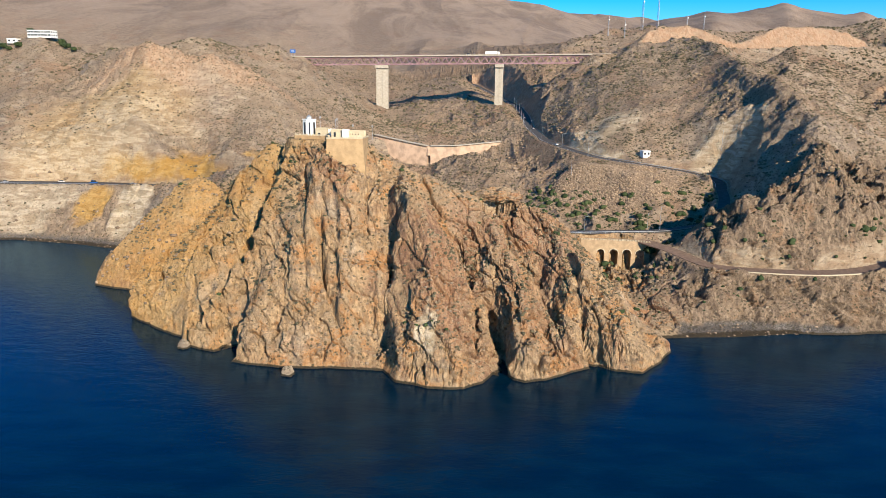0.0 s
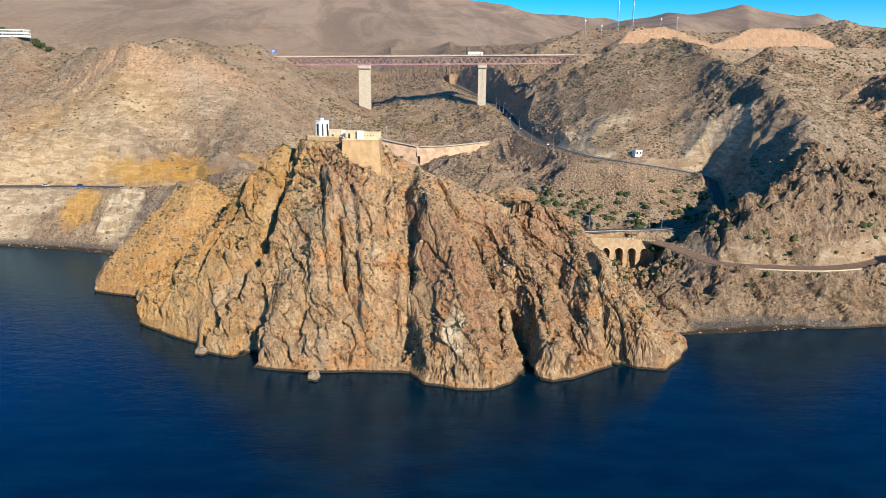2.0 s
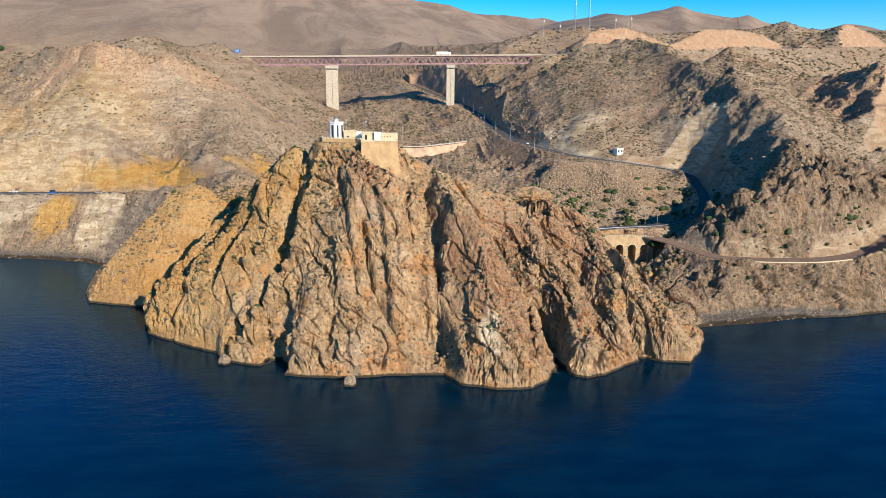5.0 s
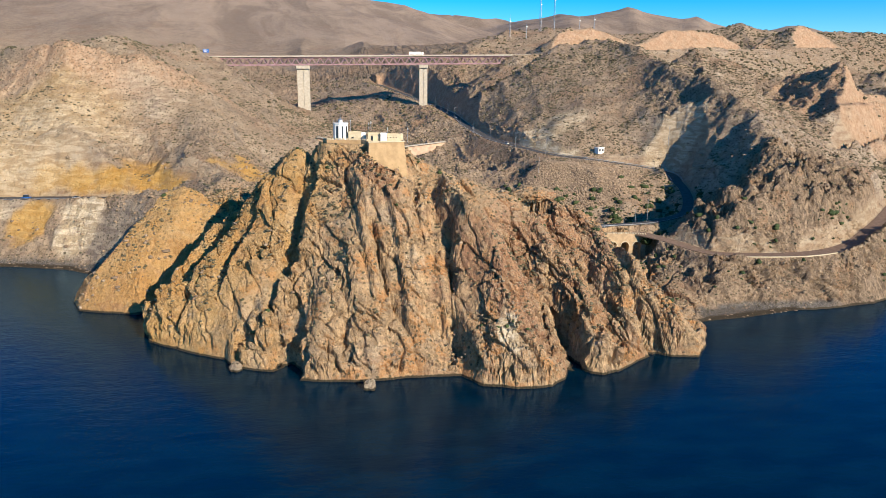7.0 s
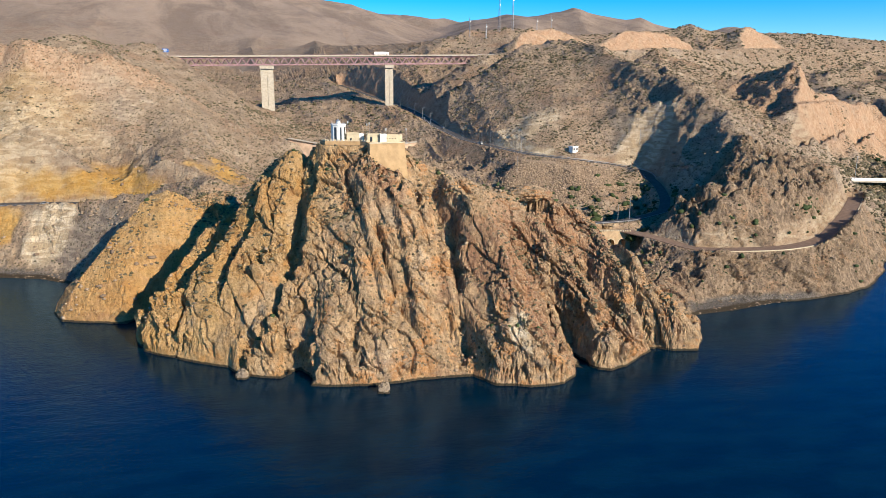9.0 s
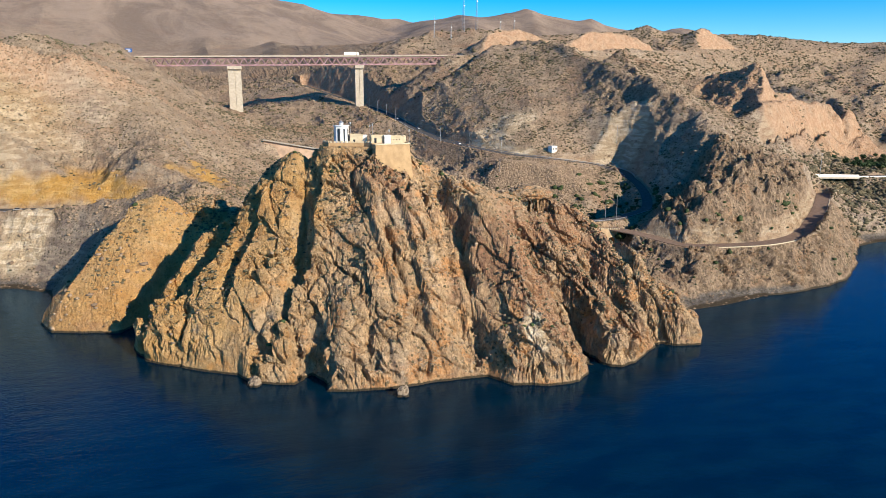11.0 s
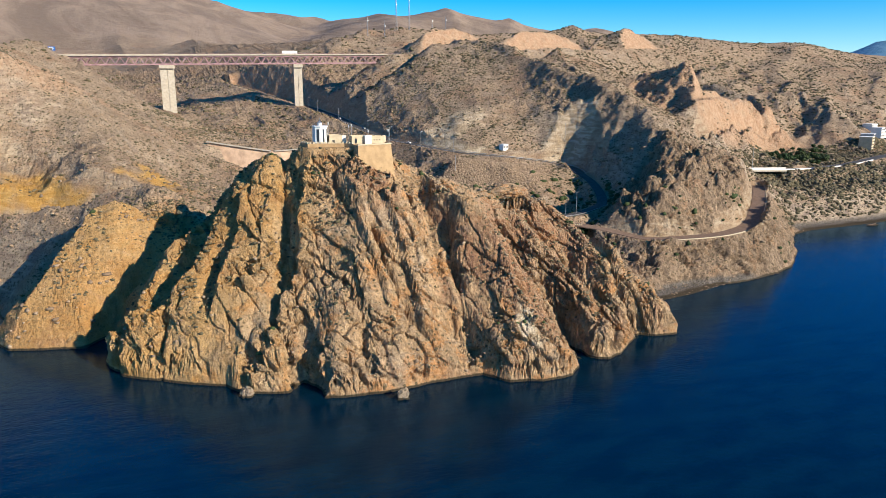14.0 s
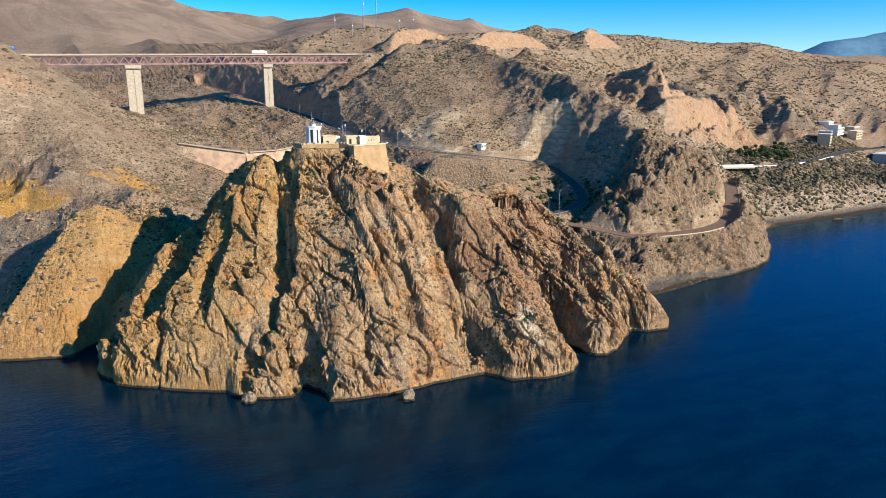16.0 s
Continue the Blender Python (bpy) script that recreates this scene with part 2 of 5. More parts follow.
def crag(x, y, octaves, seed=0, gain=0.55):
    """Ridged noise, 0..1 or so: sharp crests and round hollows."""
    out, amp, last = 0.0, 0.6, 1.0
    for k in range(octaves):
        n = (1 - np.abs(grain(x, y, seed + 31 * k))) ** 2
        out, last = out + amp * n * last, np.clip(n * 1.4, 0, 1)
        x, y, amp = 2.1 * x * 0.8 - 2.1 * y * 0.6 + 1.3, 2.1 * x * 0.6 + 2.1 * y * 0.8 + 7.7, amp * gain
    return out


def along(x, y, line):
    """For every point: the distance to a line of (x, y, ...) and the line's other numbers at the nearest place; and the side (+ left)."""
    line = np.array(line, float)
    best = np.full(x.shape, 1e9)
    rest = [np.zeros(x.shape) for _ in range(line.shape[1] - 2)]
    side, way = np.zeros(x.shape), np.zeros(x.shape)
    run = 0.0
    for a, b in zip(line[:-1], line[1:]):
        dx, dy = b[0] - a[0], b[1] - a[1]
        long = math.hypot(dx, dy)
        t = np.clip(((x - a[0]) * dx + (y - a[1]) * dy) / long ** 2, 0, 1)
        d = np.hypot(x - a[0] - t * dx, y - a[1] - t * dy)
        near = d < best
        best = np.where(near, d, best)
        side = np.where(near, np.sign(dx * (y - a[1]) - dy * (x - a[0])), side)
        way = np.where(near, run + t * long, way)
        for k in range(len(rest)):
            rest[k] = np.where(near, a[k + 2] + t * (b[k + 2] - a[k + 2]), rest[k])
        run += long
    return best, rest, side, way


def tent(x, y, line, left, right=None, top=4.0):
    """The roof-like form of a ridge: its crest (x, y, z), the fall per metre on its left and right, and the crest's rounding."""
    right = left if right is None else right
    line = np.array(line, float)
    out = np.full(x.shape, -1e9)
    for a, b in zip(line[:-1], line[1:]):
        dx, dy = b[0] - a[0], b[1] - a[1]
        t = np.clip(((x - a[0]) * dx + (y - a[1]) * dy) / (dx * dx + dy * dy), 0, 1)
        d = np.hypot(x - a[0] - t * dx, y - a[1] - t * dy)
        lean = (dx * (y - a[1]) - dy * (x - a[0])) / (math.hypot(dx, dy) * np.maximum(d, .01))
        fall = (left + right) / 2 + np.clip(lean, -1, 1) * (left - right) / 2
        out = np.maximum(out, a[2] + t * (b[2] - a[2]) - fall * (np.sqrt(d * d + top * top) - top))
    return out


def bed(x, y, line, rise):
    """Low ground along a line of x, y, z."""
    d, (z,), _, _ = along(x, y, line)
    return z - rise * d


def blend_max(parts, soft):
    top = np.max(parts, axis=0)
    return top + soft * np.log(sum(np.exp(np.clip((p - top) / soft, -30, 0)) for p in parts))


def smooth(v, lo, hi):
    t = np.clip((v - lo) / (hi - lo), 0, 1)
    return t * t * (3 - 2 * t)


# the shore: x, y and how steeply the land leaves the water
SHORE_WEST = [(-5000, 700, .5), (-900, 560, .5), (-480, 520, .4), (-330, 452, .2), (-285, 456, .16), (-240, 446, .14), (-209, 434, .14), (-192, 420, .4), (-184, 390, 2.2), (-187, 366, 2.6),
              (-181, 352, 2.6), (-165, 346, 2.6), (-152, 341, 2.4), (-143, 346, 1.6), (-143, 334, 1.6), (-146, 320, 6), (-141, 303, 7)]
SHORE_HEAD = [(-141, 303, 7), (-124, 288, 6), (-109, 277, 4.5), (-105, 268, 4.5), (-90, 261, 4.5), (-84, 266, 4.5), (-81, 252, 4.8), (-61, 246, 4.5), (-40, 247, 3.9), (-22, 245, 3.9), (-16, 235, 4.8), (-5, 230, 4.8),
              (8, 229, 4.8), (15, 235, 4.2), (19, 243, 3.6), (23, 240, 3.9), (30, 236, 4.8), (38, 238, 4.8), (54, 249, 5), (60, 253, 5), (65, 248, 6), (75, 246, 4.5), (86, 257, 3.9), (93, 269, 3.3), (94, 284, 0.8)]
SHORE_EAST = [(94, 284, .5), (108, 286, .25), (126, 287, .2), (168, 295, .22), (190, 294, .6), (199, 295, 1.4), (225, 303, 1.7), (262, 328, 1.8), (276, 342, 1.6), (306, 364, .7), (330, 369, .16), (400, 366, .12),
              (471, 366, .12), (640, 330, .12), (900, 240, .12), (1500, 60, .2), (5000, -900, .2)]
SHORE = SHORE_WEST + SHORE_HEAD[1:] + SHORE_EAST[1:]


def slab(x, y):
    """The smooth tilted slab at the headland's west end."""
    plane = np.minimum(11 + .32 * (x + 165) + .84 * (y - 346), 56)
    west, _, side, _ = along(x, y, [(-184, 345), (-180, 360), (-166, 392), (-146, 432), (-130, 460)])
    east, _, other, _ = along(x, y, [(-150, 326), (-128, 344), (-108, 354), (-84, 376), (-80, 410)])
    return np.minimum(np.minimum(plane, 3 - 2.2 * west * side), 9 + 1.1 * east * other)


def headland_form(x, y):
    """The rock of the headland: its crest and the ribs that run from it to the sea."""
    f = tent(x, y, [(-84, 334, 72), (-76, 321, 78), (-62, 314, 80), (-36, 311, 79), (-20, 308, 70), (0, 303, 63), (14, 303, 59), (24, 304, 60), (38, 298, 54), (46, 299, 46), (54, 300, 38), (66, 298, 23)], .9, 1.5, 5)
    ribs = [
        tent(x, y, [(-70, 318, 79), (-67, 300, 63), (-69, 280, 40), (-72, 263, 23), (-75, 252, 11)], 1.45, 1.7, 2),
        tent(x, y, [(-60, 308, 79), (-51, 293, 78), (-46, 284, 60), (-42, 278, 43), (-42, 268, 26), (-44, 248, 8)], 1.6, 1.9, 2),
        tent(x, y, [(-36, 309, 78), (-33, 290, 61), (-30, 278, 46), (-31, 262, 24), (-33, 249, 9)], 1.7, 1.6, 2),
        tent(x, y, [(-20, 308, 70), (-14, 276, 64), (-11, 266, 57), (-4, 252, 32), (3, 233, 14)], 1.35, 2.3, 2),
        tent(x, y, [(-5, 252, 27), (-4, 241, 27), (2, 232, 14)], 2.00, 1.80, 1.5),
        tent(x, y, [(18, 303, 58), (22, 278, 41), (29, 262, 27), (31, 246, 19), (33, 239, 10)], 1.4, 1.6, 2),
        tent(x, y, [(42, 296, 51), (50, 274, 39), (56, 262, 35), (65, 254, 20), (72, 248, 9)], 1.25, 1.6, 2),
        tent(x, y, [(54, 298, 37), (70, 280, 18), (86, 268, 8)], 0.90, 0.90, 3),
        tent(x, y, [(-78, 324, 78), (-86, 308, 55), (-95, 292, 35), (-104, 275, 15)], 1.5, 1.5, 2),
        tent(x, y, [(-80, 300, 47), (-86, 284, 33), (-91, 270, 21), (-94, 262, 9)], 1.4, 1.4, 2),
        tent(x, y, [(-104, 294, 29), (-120, 291, 19), (-129, 292, 11)], 1.40, 1.40, 2),
        tent(x, y, [(-82, 332, 73), (-98, 334, 57), (-108, 335, 50), (-120, 333, 43), (-131, 318, 28), (-140, 306, 13)], 1.50, 1.7, 2),
        tent(x, y, [(-80, 328, 72), (-98, 312, 46), (-112, 300, 26)], 1.0, .95, 6),
        tent(x, y, [(-50, 293.5, 78), (-42, 293, 73.5), (-34, 294, 68)], 1.5, 1.6, 2),
        slab(x, y),
    ]
    sd, _ = shore_of(x, y)
    skirt = np.minimum(1.5 + .72 * sd, 40) - 1.5 * np.maximum(y - 292, 0) - 1.0 * np.maximum(x - 56, 0)
    return blend_max([f, skirt, *ribs], 1.7) - .5


def hills_form(x, y):
    parts = [np.full(x.shape, -25.0)]
    near, high = y < 1300, y > 480

    def within(zone, *form):
        """A ridge worked out only where it can matter."""
        out = np.full(x.shape, -1e3)
        line, reach = form[0], (max(p[2] for p in form[0]) + 60) / min(form[1:3]) + form[3]
        zone = zone & (x > min(p[0] for p in line) - reach) & (x < max(p[0] for p in line) + reach) & (y > min(p[1] for p in line) - reach) & (y < max(p[1] for p in line) + reach)
        if zone.any():
            out[zone] = tent(x[zone], y[zone], *form)
        parts.append(out)

    # west hill, above the coast road
    within(near, [(-900, 860, 150), (-560, 800, 150), (-400, 722, 139), (-330, 680, 128), (-262, 642, 131), (-222, 676, 138), (-190, 730, 137), (-170, 780, 133), (-190, 900, 120)], .4, .66, 12)
    within(near, [(-300, 650, 129), (-262, 604, 131), (-238, 584, 131), (-190, 583, 124), (-152, 612, 104)], .8, 1.25, 6)
    within(near, [(-244, 590, 112), (-238, 540, 84), (-222, 508, 73)], .8, .8, 12)
    within(near, [(-222, 660, 136), (-155, 590, 104), (-142, 520, 72), (-138, 474, 63), (-130, 446, 56), (-116, 410, 55)], .62, .8, 8)
    within(near, [(-170, 740, 128), (-120, 668, 99), (-90, 632, 62), (-66, 604, 52)], .62, .68, 12)
    within(near, [(-400, 722, 146), (-345, 600, 92), (-350, 560, 74)], .7, .7, 14)
    # the ravine: low ground from behind the viaduct to the shore
    parts.append(bed(x, y, [(-40, 1400, 128), (20, 1060, 108), (40, 850, 84), (20, 770, 72), (0, 690, 60), (-8, 625, 46), (-12, 586, 32), (20, 530, 32), (60, 470, 30), (92, 420, 22), (104, 352, 11), (112, 328, 6), (116, 300, 2)], .06))
    within(near, [(-60, 440, 36), (0, 400, 36), (40, 374, 31), (60, 366, 28)], .4, .6, 10)
    within(near, [(-64, 775, 76), (-30, 730, 68), (-20, 700, 62)], .35, .4, 8)
    within(near, [(80, 840, 90), (56, 775, 76), (50, 735, 70), (58, 690, 66), (52, 640, 60)], .4, .4, 8)
    within(near, [(96, 484, 53), (124, 464, 50.5), (152, 460, 48)], .35, .75, 3)
    within(near, [(18, 560, 50), (28, 534, 53), (52, 548, 46)], .6, .7, 6)
    # central hill with its crest down to the sea
    within(near, [(240, 800, 150), (244, 690, 143), (238, 610, 130), (231, 548, 122), (234, 500, 110), (233, 462, 100), (222, 430, 86), (213, 411, 78), (200, 380, 68), (192, 359, 61), (172, 346, 55), (151, 345, 50), (139, 350, 39), (126, 350, 25)], .62, .95, 4)
    south = 102 + .1 * (x - 215) + np.where(y > 570, .32, .22) * (y - 570) - .42 * np.maximum(545 - y, 0) * smooth(196 - x, 0, 22)
    flank = 79 + .62 * (x - 129) + .25 * (np.minimum(y, 690) - 532) - .35 * np.maximum(y - 690, 0)
    parts.append(blend_max([-np.maximum(south, -200), -np.maximum(flank, -200), np.full(x.shape, -147.0)], 5.0) * -1 - .9 * np.maximum(x - 242, 0) - 1.5 * np.maximum(478 - y, 0))
    within(near, [(292, 640, 128), (284, 545, 106), (262, 430, 66), (260, 398, 46), (262, 372, 30)], .6, .6, 8)
    within(near, [(190, 362, 60), (225, 352, 46), (258, 362, 36)], .55, .9, 5)
    within(near, [(120, 340, 22), (160, 315, 22), (200, 314, 22), (250, 344, 20), (285, 378, 20), (312, 395, 22)], .6, .75, 6)
    # red quarry crag and the hills east of it
    within(near, [(330, 700, 140), (400, 640, 120), (414, 592, 130), (404, 562, 114), (376, 532, 102), (352, 506, 86)], 1.7, .6, 3)
    within(near, [(424, 618, 116), (470, 618, 104), (520, 622, 97), (565, 634, 92)], .45, 2.0, 5)
    within(near, [(600, 790, 124), (648, 690, 100), (612, 655, 92), (596, 632, 84)], 1.6, 2.0, 5)
    within(near, [(700, 830, 130), (780, 720, 90), (740, 640, 62)], .5, .5, 20)
    within(near, [(1300, 900, 150), (1000, 880, 130), (900, 800, 86)], .4, .3, 30)
    parts.append(bed(x, y, [(300, 440, 26), (420, 480, 36), (620, 520, 30), (900, 480, 20), (1500, 320, 20)], .10))
    # high ground behind the motorway
    within(high, [(205, 790, 146), (226, 804, 166), (246, 815, 176), (264, 819, 178), (284, 818, 175), (308, 812, 158)], .6, .9, 5)
    within(high, [(338, 814, 150), (366, 834, 170), (400, 852, 181), (440, 870, 184), (484, 888, 181), (524, 900, 160)], .4, .9, 5)
    within(high, [(630, 958, 176), (648, 962, 196), (664, 966, 206), (680, 970, 196), (698, 976, 176)], .5, .9, 4)
    within(high, [(120, 1010, 150), (190, 1000, 172), (280, 1010, 192), (400, 1040, 186), (600, 1070, 198), (800, 1080, 204), (1000, 1060, 198), (1180, 1040, 196), (1400, 960, 168), (1700, 860, 150), (2400, 800, 110)], .35, .38, 16)
    within(high, [(260, 1100, 180), (160, 1300, 180), (80, 1560, 190), (-60, 1720, 184), (-300, 1800, 184)], .4, .46, 40)
    within(high, [(-900, 1000, 160), (-500, 1100, 156), (-260, 1080, 142), (-160, 1300, 150)], .3, .42, 30)
    # far mountains
    within(high, [(-4600, 2600, 640), (-2600, 3000, 640), (-1500, 3300, 640), (-500, 3500, 600), (260, 3700, 520), (600, 4000, 460), (811, 4080, 512), (1000, 4000, 440), (1358, 2970, 432), (1700, 2500, 330)], .3, .26, 120)
    within(high, [(1358, 2970, 432), (1700, 2700, 330), (2100, 2600, 300), (3000, 2300, 240)], .3, .2, 100)
    within(high, [(3500, 2250, 330), (3800, 2100, 400), (4300, 1800, 410), (4700, 1400, 380)], .5, .5, 90)
    within(high, [(-1000, 3300, 610), (-700, 2400, 330), (-560, 1900, 240)], .3, .3, 90)
    within(high, [(-100, 3500, 560), (-120, 2600, 330), (-40, 2100, 230)], .25, .25, 90)
    return blend_max(parts, np.clip((y - 300) / 30, 3, 9))


# roads and other flats: line of x, y, z; half width; steepest cut above and fill below
FLATS = {
    "fort": ([(-62, 312, 80.4), (-52, 309, 80.4), (-42, 305, 80.4)], 5.5, 3.0, 3.0),
    "motorway_west": ([(-900, 850, 139), (-400, 828, 134), (-250, 797, 131.5), (-160, 783, 131.5)], 9, 1.0, .8),
    "motorway_east": ([(160, 752, 137.5), (232, 778, 142), (320, 800, 147), (420, 838, 151), (520, 880, 156), (640, 925, 162), (800, 960, 166), (1000, 985, 168)], 10, 1.1, .7),
    "coast_road": ([(-900, 600, 40), (-480, 530, 36), (-310, 491, 33), (-275, 493, 33), (-232, 485, 34), (-168, 466, 35), (-140, 446, 36), (-105, 430, 38)], 6.5, 2.4, 1.25),
    "valley_road": ([(40, 1020, 106), (72, 880, 88), (82, 800, 81), (80, 711, 75), (76, 640, 68), (82, 580, 61), (95, 535, 58), (110, 505, 55), (132, 488, 53), (164, 482, 49), (181, 474, 46), (183, 462, 44), (178, 450, 42)], 5, 1.8, .8),
    "lower_road": ([(10, 372, 34), (40, 362, 31), (64, 360, 30), (88, 364, 30), (116, 371, 29), (150, 388, 30), (165, 410, 34), (174, 432, 39), (178, 450, 42)], 4, 1.3, .8),
    "east_road": ([(402, 445, 34.2), (440, 446, 33.2), (500, 458, 32.5), (560, 478, 32), (620, 498, 32), (660, 503, 33), (700, 495, 34), (780, 470, 34), (900, 440, 32)], 6.5, 1.2, .7),
    "track": ([(104, 357, 26.5), (112, 350, 25.5), (117, 340, 24.5), (126, 322, 22), (148, 316, 22), (172, 313, 22), (196, 317, 22.5), (216, 327, 23.5), (240, 345, 25), (268, 366, 26.5), (297, 390, 28), (320, 410, 29)], 5.0, 2.4, 1.4),
}


QUARRY = [(320, 470), (352, 492), (392, 508), (440, 545), (482, 582), (540, 604), (600, 612)]      # the quarry's foot


def inside(x, y, line):
    """Whether points lie within a closed line."""
    out = np.zeros(x.shape, bool)
    for a, b in zip(line, line[1:] + line[:1]):
        if a[1] != b[1]:
            out ^= ((a[1] > y) != (b[1] > y)) & (x < (b[0] - a[0]) * (y - a[1]) / (b[1] - a[1]) + a[0])
    return out


def shore_of(x, y):
    d, (steep,), _, _ = along(x, y, SHORE)
    return np.where(inside(x, y, SHORE + [(9000, 9000), (-9000, 9000)]), d, -d), steep


def land(x, y, detail=True, marks=False):
    """The height of the land at x, y; with marks also how much of it is road, fresh cut, beach and headland."""
    x, y = np.asarray(x, float), np.asarray(y, float)
    head = smooth(y, 225, 226) * smooth(415 - y, 0, 30) * smooth(x, -215, -190) * smooth(115 - x, 0, 20)
    wx, wy = x, y
    if detail:
        near = np.clip(1 - (y - 500) / 900, .35, 1)
        wx = x + ((2.2 - .6 * head) * rough(x / 19, y / 19, 2, 3) + 5 * rough(x / 70, y / 70, 2, 5) * (1 - head)) * near
        wy = y + ((2.2 - .6 * head) * rough(x / 17, y / 17, 2, 4) + 5 * rough(x / 70, y / 70, 2, 6) * (1 - head)) * near
    hill, rock, on = hills_form(wx, wy), np.full(x.shape, -30.0), head > 0
    if on.any():
        rock[on] = headland_form(wx[on], wy[on]) * head[on] - 30 * (1 - head[on])
    h = blend_max([rock, hill], 2.0)
    sd, steep = shore_of(x, y)
    if detail:
        h = h + relief(x, y, h, head)
        steep = steep * (1 + .2 * rough(x / 12, y / 12, 2, 8))
        sd = sd + .6 * rough(x / 9, y / 9, 2, 9) * smooth(steep, .3, 1.5)
    lim = np.where(sd > 0, np.where(steep > 1, steep * np.minimum(sd, 1.7) + 1.7 * np.maximum(sd - 1.7, 0), steep * np.minimum(sd, 10) + 1.5 * np.maximum(sd - 10, 0)), sd * np.maximum(steep, .5))
    shingle = smooth(.5 - steep, 0, .2) * smooth(12 + 20 * smooth(x, 300, 345) + 3 * (rough(x / 8, y / 8, 2, 33) if detail else 0) - sd, 0, 3) * (sd > -20)
    h = -blend_max([-h, -lim], np.where(sd > 6, 2.5, 1.0))
    if detail:
        h = gullies(x, y, h)
    cutting, paved = np.zeros(x.shape), np.zeros(x.shape)
    k = (x > 280) & (x < 640) & (y > 440) & (y < 720)
    if k.any():
        u, v, g = x[k], y[k], h[k]
        d, _, side, _ = along(u, v, QUARRY)
        d = d * side + (1.5 * rough(u / 16, v / 16, 3, 71) if detail else 0)
        face = 42 + 2.5 * np.clip(d, 0, 20) + .15 * np.clip(d - 20, 0, 9) + 2.2 * np.maximum(d - 29, 0)
        face = np.where(d < 0, 400, face) + (1.6 * (crag(u / 9, v / 9, 3, 72) - .4) if detail else 0)
        cutting[k] = smooth(g - face, .3, 2)
        h[k] = np.minimum(g, face)
    for name, (line, half, cut, fill) in FLATS.items():
        lx, ly = [p[0] for p in line], [p[1] for p in line]
        k = (x > min(lx) - 220) & (x < max(lx) + 220) & (y > min(ly) - 220) & (y < max(ly) + 220)
        if not k.any():
            continue
        u, v, g = x[k], y[k], h[k]
        d, (z,), side, _ = along(u, v, line)
        if name == "valley_road":
            cut = np.where((side < 0) & (u < 140), .3, cut)
        wob = 0 if not detail else (.35 if name in ("valley_road", "track") else 1.0) * rough(u / 14, v / 14, 3, 12)
        out = np.maximum(d - half, 0)
        top, low = z + np.maximum(out + wob * smooth(out, 0, 4), 0) * cut, z - np.maximum(out - 1, 0) * fill
        if detail:
            low = low + (.6 if name == "valley_road" else 3.0) * (crag(u / 9, v / 9, 3, 44) - .55) * smooth(out, 1, 7)
            top = top + (6.5 if name == "track" else 2.2) * (crag(u / 7, v / 7, 3, 45) - .35) * smooth(out, 1.5, 7)
        cutting[k] = np.maximum(cutting[k], smooth(g - top, .2, 2.0) * ((side > 0) | (u > 140) if name == "valley_road" else smooth(6 - out, 0, 4) if name == "track" else 1))
        paved[k] = np.maximum(paved[k], smooth(half + .6 - d, 0, .5))
        h[k] = np.maximum(np.minimum(g, top), low)
    d, (z,), _, _ = along(x, y, [(79, 352, 11.5), (103, 350, 11.5)])
    h = np.minimum(h, z + 7 * np.maximum(d - 6.5, 0))
    d, (z,), _, _ = along(x, y, [(-44, 588, 34), (-12, 580, 31), (22, 588, 34)])
    h = np.where(y < 606, np.minimum(h, z + 1.6 * np.maximum(d - 9, 0)), h)
    d, (z,), _, _ = along(x, y, [(-49.5, 292, 77.5), (-34, 294, 67.5)])
    h = np.minimum(h, z + 2.2 * np.maximum(d - 3, 0))
    beach = shingle * smooth(4.5 - h, 0, 2)
    return (h, cutting, paved, beach, head, sd) if marks else h


def blocks(x, y, seed):
    """Broken rock: a random number for every uneven cell, and how near its edge is."""
    ix, iy = np.floor(x), np.floor(y)
    d1, d2, pick = np.full(x.shape, 9.0), np.full(x.shape, 9.0), np.zeros(x.shape)
    for ox in (-1, 0, 1):
        for oy in (-1, 0, 1):
            jx, jy = ix + ox, iy + oy
            px, py = jx + lattice(jx, jy, seed), jy + lattice(jx, jy, seed + 1)
            d = np.hypot(x - px, y - py)
            v = lattice(jx, jy, seed + 2)
            near = d < d1
            d2 = np.where(near, d1, np.minimum(d2, d))
            pick, d1 = np.where(near, v, pick), np.where(near, d, d1)
    return pick - .5, d2 - d1


def cube_hash(ix, iy, iz, seed):
    return lattice(ix + 57.0 * iz, iy - 131.0 * iz, seed)


def grain3(x, y, z, seed=0):
    """Smooth value noise in space, -1..1."""
    ix, iy, iz = np.floor(x), np.floor(y), np.floor(z)
    u, v, w = [t * t * (3 - 2 * t) for t in (x - ix, y - iy, z - iz)]
    out = 0.0
    for ox in (0, 1):
        for oy in (0, 1):
            for oz in (0, 1):
                k = (u if ox else 1 - u) * (v if oy else 1 - v) * (w if oz else 1 - w)
                out = out + k * cube_hash(ix + ox, iy + oy, iz + oz, seed)
    return 2 * out - 1


